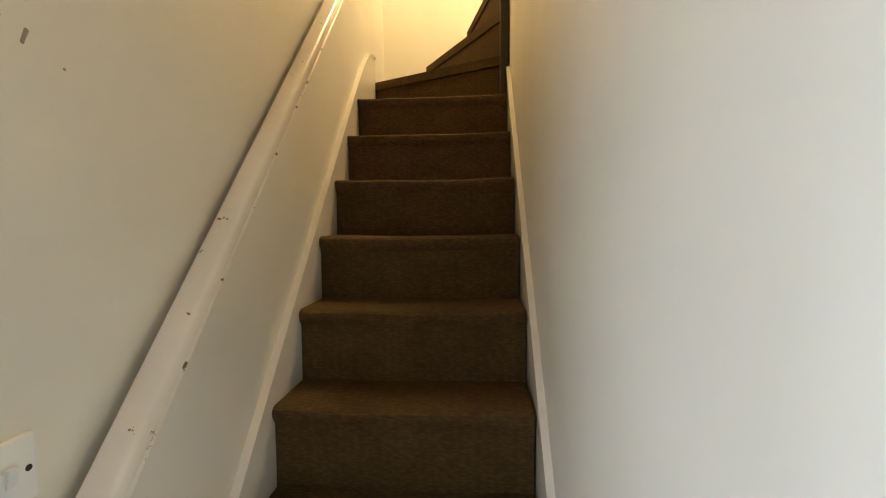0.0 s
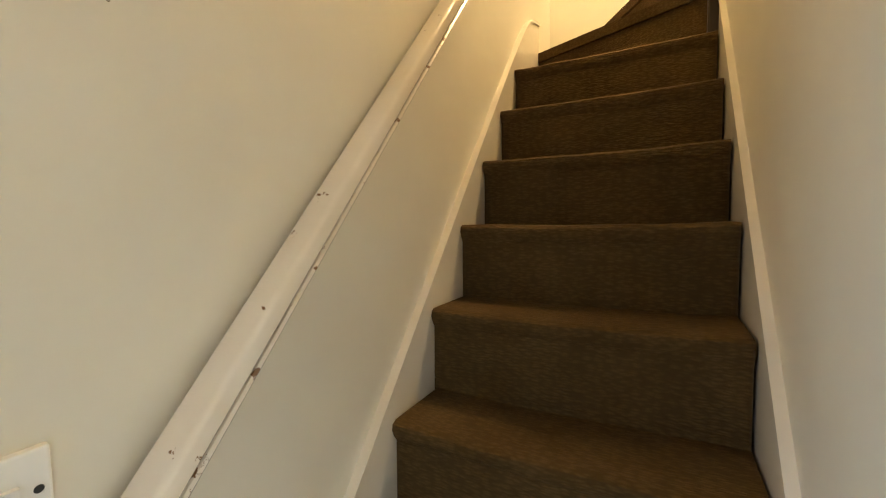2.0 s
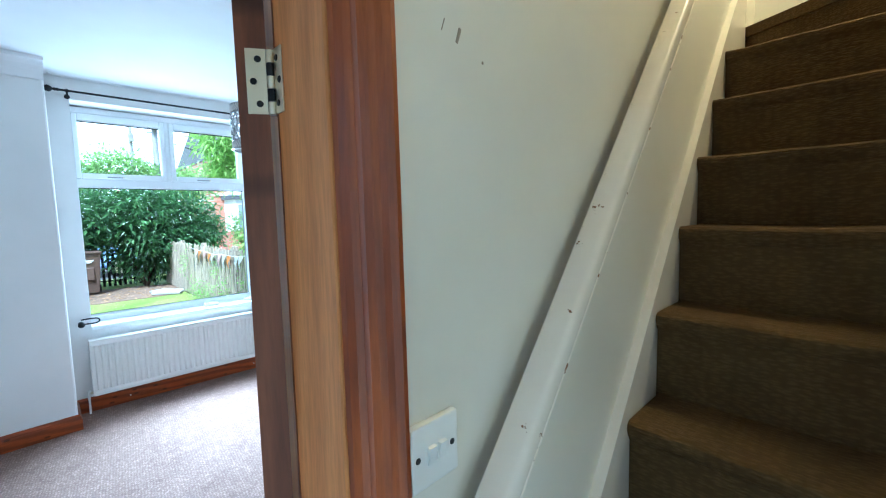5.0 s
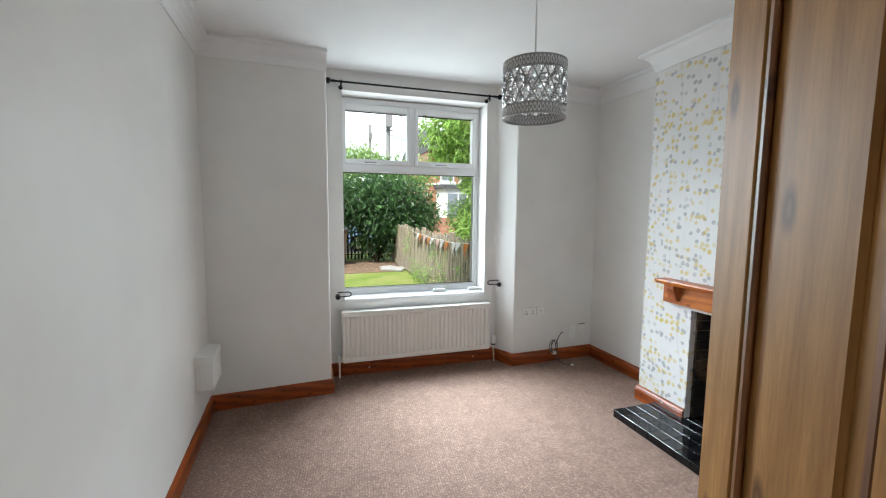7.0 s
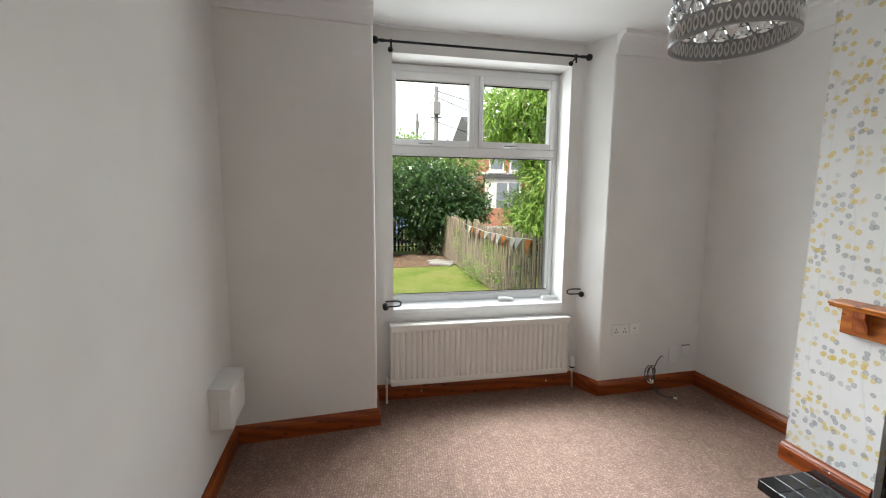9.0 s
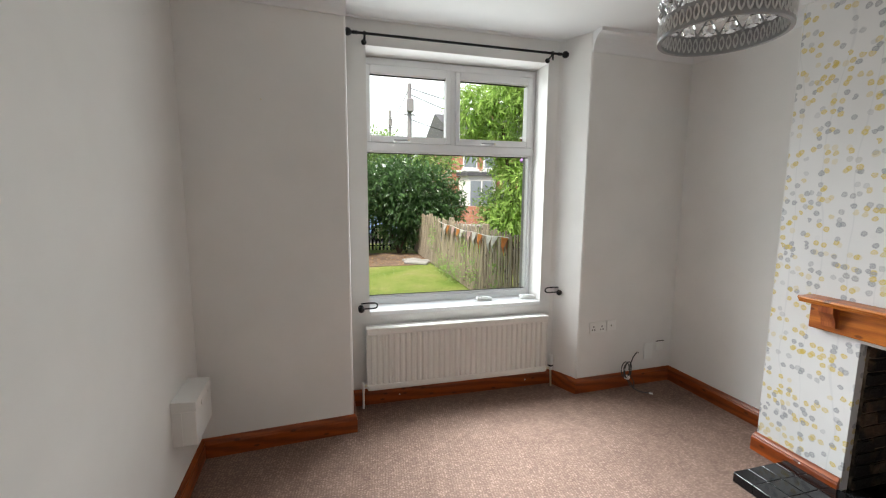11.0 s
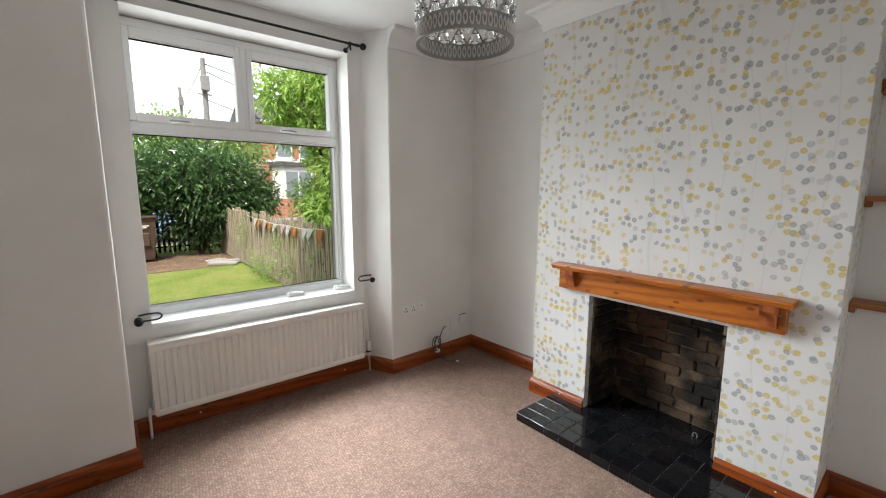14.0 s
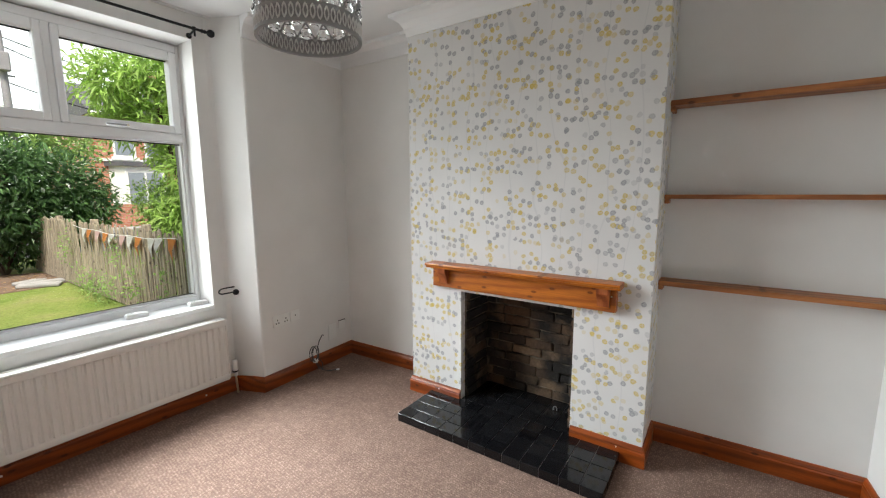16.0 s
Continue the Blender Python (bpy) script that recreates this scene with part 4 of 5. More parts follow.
def hinge(z):
    h = thing("butt_hinge", "nickel butt hinge with dark screws on the door frame", "hinge", group="door hinges", at=(DX1, BACK_L + 0.002, z))
    H = 0.077
    part("frame_leaf", box(-0.0022, -0.021, 0, -0.0003, 0.0, H, 0.0004), STEEL, h)
    for k in range(5):
        part("knuckle", rod((-0.004, 0.005, k * H / 5), (-0.004, 0.005, k * H / 5 + H / 5 - 0.0008), 0.0052, None, 12), STEEL if k % 2 == 0 else BLACK, h, smooth=True)
    c, q = math.cos(radians(90 - TURN)), math.sin(radians(90 - TURN))
    o = (-0.007, 0.008)
    lf = prism([(o[0] - q * a - c * b, o[1] + c * a - q * b) for a, b in ((0.001, 0.0017), (0.024, 0.0017), (0.024, 0.0036), (0.001, 0.0036))], 0, H)
    leaf = part("door_leaf", lf, STEEL, h)
    for zz, yy, aa in ((0.012, -0.008, 0.010), (0.0385, -0.014, 0.016), (0.065, -0.008, 0.010)):
        part("screw", lathe([(0.0042, 0), (0.0035, 0.0010)], 10, pose(-0.0022, yy, zz, 0, -90, 0)), BLACK, h)
        part("screw", lathe([(0.0042, 0), (0.0035, 0.0010)], 10, pose(o[0] - q * aa - c * 0.0036, o[1] + c * aa - q * 0.0036, zz, 90, 0, -TURN)), BLACK, leaf)
for z in (0.2, 0.95, 1.668):
    hinge(z)

# ---- stairs ----
stair = thing("staircase", "steep enclosed staircase with brown ribbed carpet and winders", "stairs", "structure")
SL = lambda x: hall_face(x) - 0.020
for j in range(1, 11):
    x = FIRST + (j - 1) * GOING
    z = j * RISER
    prof = [(x + 0.004, z - RISER - 0.01), (x + 0.006, z - 0.05), (x - 0.004, z - 0.034), (x - 0.010, z - 0.02), (x - 0.008, z - 0.007), (x + 0.002, z - 0.0005), (x + 0.02, z), (x + GOING + 0.03, z), (x + GOING + 0.03, z - RISER - 0.01)]
    bm = bmesh.new()
    n = 14
    rings = []
    y0, y1 = -0.356, SL(x) + 0.001
    for i in range(n + 1):
        t = i / n
        y = y0 + (y1 - y0) * t
        sag = -0.004 * math.sin(math.pi * t) + 0.0035 * noise.noise((t * 5, j * 3.1, 0))
        rings.append([bm.verts.new((px + (0.004 * noise.noise((t * 6, j * 1.7, pz * 9)) if px < x + 0.03 else 0), y, pz + (sag if pz > z - 0.04 else 0))) for px, pz in prof])
    for a, b in zip(rings, rings[1:]):
        for k in range(len(prof)):
            q = (k + 1) % len(prof)
            bm.faces.new((a[k], a[q], b[q], b[k]))
    bm.faces.new(rings[0])
    bm.faces.new(rings[-1])
    part("step", bm, STAIR, stair, smooth=True)
PIVOT = (3.01, -0.350)
ends = [(2.90, 0.345), (3.34, 0.381), (3.698, 0.10), (3.698, -0.17), (3.698, -0.36)]
def winder(a, b, z, corner=None):
    nx, ny = (b[1] - PIVOT[1]), -(b[0] - PIVOT[0])
    pts = [PIVOT, a] + ([corner] if corner else []) + [b]
    d = Vector((a[0] - PIVOT[0], a[1] - PIVOT[1])).normalized()
    out = Vector((-d.y, d.x)) * 0.012
    front = [(PIVOT[0] + out.x, PIVOT[1] + out.y), (a[0] + out.x, min(a[1] + out.y, 0.380))]
    own = prism(pts, z - 2.5 * RISER, z)
    nose = prism([front[0], front[1], (a[0], a[1]), PIVOT], z - 0.045, z - 0.001)
    joined(own, nose)
    part("winder_step", own, STAIR, stair)
winder(ends[1], (3.698, 0.12), 11 * RISER, (3.698, 0.394))
winder(ends[2], ends[3], 12 * RISER)
winder(ends[3], ends[4], 13 * RISER)
for j in range(14, 20):
    y = -0.36 - (j - 14) * GOING
    part("step", box(2.985, y - GOING - 0.02, (j - 1.6) * RISER, 3.698, y, j * RISER, 0.012, segments=2), STAIR, stair)

# strings with moulded caps
def nosing_z(x):
    return 1.0625 + (x - 1.941) * RISER / GOING
def string(name, y_of, t, x0, x1, level=None):
    xs = [x0 + (x1 - x0) * i / 40 for i in range(41)]
    top = []
    for x in xs:
        z = nosing_z(x) + 0.085
        if level is not None:
            z = 0.5 * (z + level - math.sqrt((z - level) ** 2 + 0.022))
        top.append(z)
    def strip(lo, hi, thick):
        own = bmesh.new()
        rows = []
        for x, z in zip(xs, top):
            yw = y_of(x)
            rows.append([own.verts.new((x, yw, z + lo)), own.verts.new((x, yw - t * thick, z + lo)), own.verts.new((x, yw - t * thick, z + hi)), own.verts.new((x, yw, z + hi))])
        for a, b in zip(rows, rows[1:]):
            for q in range(4):
                own.faces.new((a[q], a[(q + 1) % 4], b[(q + 1) % 4], b[q]))
        own.faces.new(rows[0])
        own.faces.new(rows[-1])
        return own
    s = thing(name, "cream painted stair string with a moulded top edge", "stair string", "structure")
    part("board", strip(-0.5, -0.014, 0.018), GLOSSY, s)
    part("cap_moulding", strip(-0.014, 0.0, 0.024), GLOSSY, s)
string("stair_string_left", hall_face, 1, 1.30, 3.33, 2.51)
string("stair_string_right", lambda x: HALL_R, -0.75, 1.24, 2.975)
part("newel_post", box(2.955, -0.372, 1.5, 3.0, -0.33, 3.4, 0.004), material("dark_stained_wood", (0.03, 0.016, 0.01), 0.5), stair, "dark newel post at the turn")

# ---- handrail ----
def handrail():
    h = thing("handrail", "chunky cream painted wooden handrail, chipped along its edge", "handrail")
    slope = math.atan2(RISER, GOING)
    def along(prof, name, mat, smooth=False):
        own = bmesh.new()
        rows = []
        for x in [1.30 + i * 1.75 / 24 for i in range(25)]:
            zc = 1.138 + (x - 1.39) * 1.104
            yw = hall_face(x)
            rows.append([own.verts.new((x - v * math.sin(slope), yw - 0.028 - u, zc + v * math.cos(slope))) for u, v in prof])
        n = len(prof)
        for a, b in zip(rows, rows[1:]):
            for q in range(n):
                own.faces.new((a[q], a[(q + 1) % n], b[(q + 1) % n], b[q]))
        own.faces.new(rows[0])
        own.faces.new(rows[-1])
        part(name, own, mat, h, smooth=smooth)
    along([(0, -0.003), (0.036, -0.003), (0.041, 0.002), (0.042, 0.020), (0.039, 0.026), (0.034, 0.029), (0.007, 0.037), (0.002, 0.036), (0, 0.031)], "rail", CHIPPED, True)
    along([(0.002, -0.019), (0.030, -0.019), (0.035, -0.014), (0.032, -0.010), (0.020, -0.008), (0.002, -0.008)], "lower_bead", WORN)
    for x in (1.52, 2.15, 2.85):
        yw = hall_face(x)
        zc = 1.138 + (x - 1.39) * 1.104
        b = sweep([(x, yw, zc - 0.05), (x, yw - 0.025, zc - 0.05), (x, yw - 0.042, zc - 0.035), (x, yw - 0.045, zc + 0.004)], 0.007, 8)
        lathe([(0.024, 0), (0.022, 0.004), (0.01, 0.007)], 16, pose(x, yw, zc - 0.05, 90), b)
        part("bracket", b, GLOSSY, h, smooth=True)
def chipped(name, start):
    """Old gloss paint, chipped through to bare wood where the noise passes start."""
    m = paint(name, (0.82, 0.77, 0.68), (0.70, 0.62, 0.5), 0.2, 0.2)
    chip = ramp(m, fractal(m, place(m), 34, 6, 0.7), (start, 0), (start + 0.015, 1))
    was = shader(m).inputs["Base Color"].links[0].from_socket
    link(m, mixed(m, chip, was, (0.22, 0.12, 0.06)), shader(m).inputs["Base Color"])
    return m
CHIPPED, WORN = chipped("chipped_gloss_paint", 0.655), chipped("worn_gloss_paint", 0.60)
handrail()

# ---- light switch and marks on the hall wall ----
sw = thing("light_switch", "white two-gang light switch plate with dark screws", "light switch", at=(1.333, hall_face(1.333), 1.259), rz=2)
part("faceplate", box(-0.039, -0.011, -0.039, 0.039, -0.0005, 0.039, 0.003, segments=2), PLASTIC, sw)
for x in (-0.0085, 0.0085):
    part("rocker", prism([(-0.0115, -0.011), (-0.0115, 0.011), (-0.018, 0.011), (-0.013, -0.011)], x - 0.0058, x + 0.0058, axis="x"), PLASTIC, sw)
for x in (-0.0285, 0.0285):
    part("screw", lathe([(0.0042, 0), (0.0035, 0.001)], 10, pose(x, -0.0108, 0, 90)), DARK, sw)
for x, z, r, l in ((1.402, 1.758, 0.003, 0.011), (1.449, 1.737, 0.0025, 0.0025), (1.375, 1.764, 0.0012, 0.009)):
    g = box(-r, -0.002, -l, r, 0.0005, l, 0.0015)
    solid("wall_gouge", g, material("bare_plaster_gouge", (0.32, 0.27, 0.21), 0.9), "small dark gouge in the cream painted plaster", "wall mark", m=pose(x, hall_face(x), z, 0, 20, 0))

# ---- outside ----
G = -0.10
def grass():
    m = material("lawn_grass", (0.12, 0.19, 0.03), 0.9, 0, 0.2)
    v = place(m)
    a = ramp(m, fractal(m, v, 1.3, 6), (0.35, (0.19, 0.27, 0.05)), (0.55, (0.29, 0.33, 0.09)), (0.75, (0.35, 0.31, 0.15)))
    c = mixed(m, ramp(m, fractal(m, v, 45, 3), (0.35, 0), (0.65, 1)), mixed(m, 1.0, a, (0.6, 0.62, 0.55), "MULTIPLY"), a)
    link(m, c, shader(m).inputs["Base Color"])
    bumped(m, fractal(m, v, 60, 3), 1.0, 0.03)
    return m
LAWN = grass()
SOIL = paint("dry_soil", (0.19, 0.125, 0.085), (0.07, 0.045, 0.032), 0.95, 1.0)
TARMAC = paint("road_asphalt", (0.06, 0.06, 0.062), (0.045, 0.045, 0.047), 0.9, 0.6)
OLDWOOD = pine("weathered_fence_wood", (0.42, 0.35, 0.26), (0.27, 0.22, 0.16), "z", 0.85)
STONE = paint("grey_stone", (0.34, 0.33, 0.31), (0.22, 0.21, 0.2), 0.9, 0.8)
def leaf_material(name, dark, light, gloss):
    m = material(name, light, gloss, 0, 0.4)
    geo = node(m, "ShaderNodeNewGeometry")
    link(m, ramp(m, geo.outputs["Random Per Island"], (0, dark), (0.7, light), (1, tuple(min(1, 1.5 * c) for c in light))), shader(m).inputs["Base Color"])
    tr = node(m, "ShaderNodeBsdfTranslucent")
    tr.inputs[0].default_value = (*(min(1, 1.6 * c) for c in light), 1)
    mx = node(m, "ShaderNodeMixShader", Fac=0.35)
    link(m, shader(m).outputs[0], mx.inputs[1])
    link(m, tr.outputs[0], mx.inputs[2])
    link(m, mx.outputs[0], m.node_tree.nodes["Material Output"].inputs[0])
    return m
LAUREL = leaf_material("laurel_leaf", (0.014, 0.036, 0.013), (0.085, 0.16, 0.055), 0.28)
LIGHTLEAF = leaf_material("buddleia_leaf", (0.15, 0.24, 0.06), (0.36, 0.50, 0.14), 0.6)
TREELEAF = leaf_material("tree_leaf", (0.12, 0.20, 0.06), (0.25, 0.36, 0.11), 0.6)
BARK = paint("brown_bark", (0.12, 0.085, 0.06), (0.07, 0.05, 0.035), 0.95, 1.0)
LILAC = material("lilac_flower", (0.36, 0.20, 0.48), 0.8)

solid("ground", prism([(-120, OUTER + 0.001), (160, OUTER + 0.001), (160, 260), (-120, 260)], G - 0.2, G), LAWN, "mown green lawn with dry patches", "lawn", "structure")
def soil_patch():
    rnd = random.Random(3)
    ring = []
    for i in range(28):
        a = 2 * math.pi * i / 28
        ring.append((2.0 + (1.55 + 0.15 * rnd.uniform(-1, 1)) * math.cos(a), 12.0 + (1.2 + 0.2 * rnd.uniform(-1, 1)) * math.sin(a)))
    solid("soil_patch", prism(ring, G - 0.05, G + 0.012), SOIL, "bare brown soil at the end of the lawn", "soil", "structure")
soil_patch()
def litter():
    rnd = random.Random(17)
    own = bmesh.new()
    for k in range(900):
        a, r = rnd.uniform(0, 6.283), math.sqrt(rnd.random())
        x, y, s = 2.0 + 1.45 * r * math.cos(a), 12.0 + 1.15 * r * math.sin(a), rnd.uniform(0.015, 0.045)
        b, t = rnd.uniform(0, 6.283), rnd.uniform(0.2, 0.5)
        v = [own.verts.new((x + s * c * math.cos(b) - s * d * math.sin(b), y + s * c * math.sin(b) + s * d * math.cos(b), G + 0.016 + h)) for c, d, h in ((-1, 0, 0), (0, -t, s * 0.3), (1, 0, 0.004), (0, t, s * 0.2))]
        own.faces.new(v)
    solid("leaf_litter", own, leaf_material("dry_leaf", (0.10, 0.06, 0.035), (0.34, 0.22, 0.12), 0.9), "dry brown leaf litter strewn on the soil", "leaves", "stuff")
litter()
solid("road", box(-60, 15.6, G - 0.1, 90, 21.5, G + 0.006), TARMAC, "grey asphalt street beyond the garden", "road", "structure")
solid("pavement", box(-60, 21.5, G - 0.1, 90, 23.3, G + 0.11), STONE, "grey paved footway with kerb", "pavement", "structure")
solid("wall_house_outside", box(-6, OUTER + 0.001, G - 0.1, WX0 - 0.002, OUTER + 0.05, 5.6), STONE, "grey outer face of the house wall", "wall", "structure")
solid("wall_house_outside_right", box(WX1 + 0.002, OUTER + 0.001, G - 0.1, 8, OUTER + 0.05, 5.6), STONE, "grey outer face of the house wall", "wall", "structure")
solid("wall_house_outside_top", box(WX0 - 0.002, OUTER + 0.001, WZ1, WX1 + 0.002, OUTER + 0.05, 5.6), STONE, "grey outer face of the house wall", "wall", "structure")
solid("wall_house_outside_low", box(WX0 - 0.002, OUTER + 0.001, G - 0.1, WX1 + 0.002, OUTER + 0.07, WZ0 - 0.03), STONE, "grey outer face of the house wall", "wall", "structure")

for x, y, rz, w in ((3.02, 11.25, 12, 0.34), (2.86, 11.05, -25, 0.28), (2.82, 11.5, 40, 0.22)):
    solid("stone_slab", box(-w, -0.12, 0, w, 0.12, 0.055, 0.012), STONE, "broken grey stone slab on the soil", "slab", group="stone slabs", m=pose(x, y, G + 0.012, 0, 2, rz))

# paling fence with bunting
def fence():
    f = thing("garden_fence", "weathered wooden paling fence overgrown at its foot", "fence", at=(3.26, 0, G))
    rnd = random.Random(21)
    meshes = []
    for k in range(4):
        hgt = (1.16, 1.13, 1.18, 1.15)[k]
        meshes.append(finish("paling", prism([(-0.022, 0.03), (0.022, 0.03), (0.022, hgt - 0.02), (0.006, hgt), (-0.016, hgt - 0.012)], -0.008, 0.008, axis="x"), OLDWOOD))
    y = 5.6
    while y < 13.2:
        o = new("paling", rnd.choice(meshes))
        o.parent = f
        o.matrix_local = pose(-0.03, y, 0, rnd.uniform(-1.5, 1.5), rnd.uniform(-1, 1), rnd.uniform(-4, 4))
        y += 0.074 if y < 10.4 else 0.052
    for z in (0.3, 0.86):
        part("rail", box(-0.02, 5.5, z, 0.025, 13.2, z + 0.075, 0.004), OLDWOOD, f)
    for y in (5.6, 7.6, 9.6, 11.5, 13.15):
        part("post", box(0.025, y - 0.045, 0, 0.115, y + 0.045, 1.2, 0.008), OLDWOOD, f)
fence()
def bunting():
    b = thing("bunting", "orange and white pennant bunting strung along the fence", "bunting", at=(3.2, 0, 0.0))
    pts = [(0, y, 0.99 - 0.05 * math.sin((y - 6.4) / 3.8 * math.pi) + 0.01 * math.sin(y * 5)) for y in [6.4 + 0.1 * i for i in range(39)]]
    part("string", sweep(pts, 0.004, 5), PLASTIC, b)
    ORANGE = material("orange_cloth", (0.62, 0.25, 0.06), 0.9)
    PINK = material("pale_pink_cloth", (0.65, 0.45, 0.42), 0.9)
    PALE = material("white_cloth", (0.7, 0.69, 0.66), 0.9)
    cloths = (ORANGE, PALE, PALE, ORANGE, PALE, PINK, PALE, ORANGE, PINK)
    rnd = random.Random(8)
    for i in range(11):
        y = 6.55 + i * 0.31 + 0.05 * math.sin(i * 2.3)
        z = 0.99 - 0.05 * math.sin((y - 6.4) / 3.8 * math.pi)
        sw = rnd.uniform(-0.03, 0.03)
        own = bmesh.new()
        v = [own.verts.new(p) for p in ((0, y - 0.11, z), (0, y + 0.11, z), (-0.03, y + 0.06 + sw, z - 0.12), (-0.015, y + sw, z - 0.25), (-0.04, y - 0.06 + sw, z - 0.12))]
        own.faces.new((v[0], v[1], v[2], v[4]))
        own.faces.new((v[4], v[2], v[3]))
        bmesh.ops.solidify(own, geom=own.faces[:], thickness=0.003)
        part("pennant", own, cloths[i % len(cloths)], b)
bunting()

# brown wheeled bin
def bin_():
    BROWN = paint("brown_plastic", (0.085, 0.05, 0.037), (0.065, 0.04, 0.03), 0.5, 0.1)
    b = thing("wheeled_bin", "brown plastic wheeled bin with closed lid", "bin", at=(1.55, 12.55, G + 0.012))
    own = bmesh.new()
    rows = [[own.verts.new((x * w, y * d - 0.01, z)) for x, y in ((-1, -1), (1, -1), (1, 1), (-1, 1))] for w, d, z in ((0.21, 0.24, 0.05), (0.275, 0.33, 0.92), (0.29, 0.345, 0.93), (0.29, 0.345, 0.97))]
    for a, c in zip(rows, rows[1:]):
        for k in range(4):
            own.faces.new((a[k], a[(k + 1) % 4], c[(k + 1) % 4], c[k]))
    own.faces.new(rows[0])
    own.faces.new(rows[-1])
    bmesh.ops.bevel(own, geom=own.edges[:], offset=0.012, segments=2, affect="EDGES")
    part("body", own, BROWN, b)
    part("front_recess", box(-0.15, -0.325, 0.35, 0.15, -0.28, 0.66, 0.02), BROWN, b)
    part("lid", box(-0.30, -0.375, 0.97, 0.30, 0.36, 1.02, 0.018, segments=2), BROWN, b)
    part("handle", rod((-0.22, 0.40, 0.96), (0.22, 0.40, 0.96), 0.016), BROWN, b)
    for k, w in enumerate((0.14, 0.10)):
        part("label_bar", box(-w, -0.352 + k * 0.006, 0.80 - k * 0.04, w, -0.315, 0.82 - k * 0.04), PLASTIC, b, "pale lettering bar")
    for s in (-1, 1):
        part("wheel", rod((s * 0.2, 0.27, 0.1), (s * 0.27, 0.27, 0.1), 0.1, None, 20), BLACK, b)
bin_()

# low metal railing and parked cars behind it
rail = thing("street_railing", "low black metal railing at the street", "railing", at=(0, 13.9, G))
part("rail", box(-2, -0.015, 0.82, 3.1, 0.015, 0.86), BLACK, rail)
part("rail", box(-2, -0.015, 0.12, 3.1, 0.015, 0.16), BLACK, rail)
bar = finish("bar", prism([(-0.03, 0.0), (0.03, 0.0), (0.03, 0.93), (0.0, 0.98), (-0.03, 0.93)], -0.01, 0.01, axis="y"), BLACK)
for i in range(47):
    o = new("bar", bar)
    o.parent = rail
    o.location = (-2 + i * 0.11, -0.02, 0)
def car(x, y, paint_):
    c = thing("parked_car", "pale blue car parked in the street beyond the railing", "car", at=(x, y, G + 0.006))
    side = [(-2.05, 0.30), (-2.08, 0.62), (-1.95, 0.80), (-1.15, 0.92), (-0.55, 1.38), (0.75, 1.42), (1.45, 1.02), (1.98, 0.93), (2.08, 0.6), (2.05, 0.30)]
    own = prism(side, -0.84, 0.84, axis="y")
    bmesh.ops.bevel(own, geom=own.edges[:], offset=0.06, segments=2, affect="EDGES")
    part("body", own, paint_, c)
    GL = material("dark_car_glass", (0.02, 0.025, 0.03), 0.05)
    for s in (-1, 1):
        part("side_window", prism([(-0.95, 0.95), (-0.5, 1.30), (0.12, 1.33), (0.12, 0.95)], s * 0.83, s * 0.852, axis="y"), GL, c)
        part("side_window", prism([(0.18, 0.95), (0.18, 1.33), (0.7, 1.33), (1.2, 1.0)], s * 0.83, s * 0.852, axis="y"), GL, c)
        for wx in (-1.3, 1.32):
            w = part("wheel", rod((wx, s * 0.66, 0.31), (wx, s * 0.86, 0.31), 0.31, None, 20), BLACK, c)
            part("rim", rod((wx, s * 0.862, 0.31), (wx, s * 0.868, 0.31), 0.2, None, 16), STEEL, w)
    part("headlight", box(-2.09, -0.7, 0.62, -2.0, -0.4, 0.76, 0.02), PLASTIC, c)
    part("headlight", box(-2.09, 0.4, 0.62, -2.0, 0.7, 0.76, 0.02), PLASTIC, c)
car(1.2, 16.9, material("pale_blue_car_paint", (0.30, 0.42, 0.70), 0.2))

# leaves: each a bent blade of four triangles
def foliage(blobs, count, size, seed, droop=0.25, width=0.38, shell=0.55):
    rnd = np.random.default_rng(seed)
    weights = np.array([b[3] * b[4] * b[5] for b in blobs]) ** 0.67
    pick = rnd.choice(len(blobs), count, p=weights / weights.sum())
    b = np.array(blobs)[pick]
    d = rnd.normal(size=(count, 3))
    d /= np.linalg.norm(d, axis=1)[:, None]
    r = (shell + (1 - shell) * rnd.random(count)) * (1 + 0.12 * rnd.normal(size=count))
    pos = b[:, :3] + d * r[:, None] * b[:, 3:6]
    fwd = d * 0.7 + rnd.normal(size=(count, 3)) * 0.55
    fwd[:, 2] -= droop
    fwd /= np.linalg.norm(fwd, axis=1)[:, None]
    side = np.cross(fwd, d * 0.6 + np.array([0, 0, 1.0]) + rnd.normal(size=(count, 3)) * 0.35)
    side /= np.linalg.norm(side, axis=1)[:, None] + 1e-9
    up = np.cross(side, fwd)
    s = (size * (0.65 + 0.7 * rnd.random(count)))[:, None]
    w = s * width * 0.5
    quad = [pos, pos + fwd * s * 0.45 + side * w + up * s * 0.06, pos + fwd * s - up * s * 0.12, pos + fwd * s * 0.45 - side * w + up * s * 0.06]
    verts = np.stack(quad, 1).reshape(-1, 3)
    i = np.arange(count) * 4
    faces = np.concatenate([np.stack([i, i + 1, i + 2], 1), np.stack([i, i + 2, i + 3], 1)])
    me = bpy.data.meshes.new("leaves")
    me.from_pydata(verts.tolist(), [], faces.tolist())
    return me

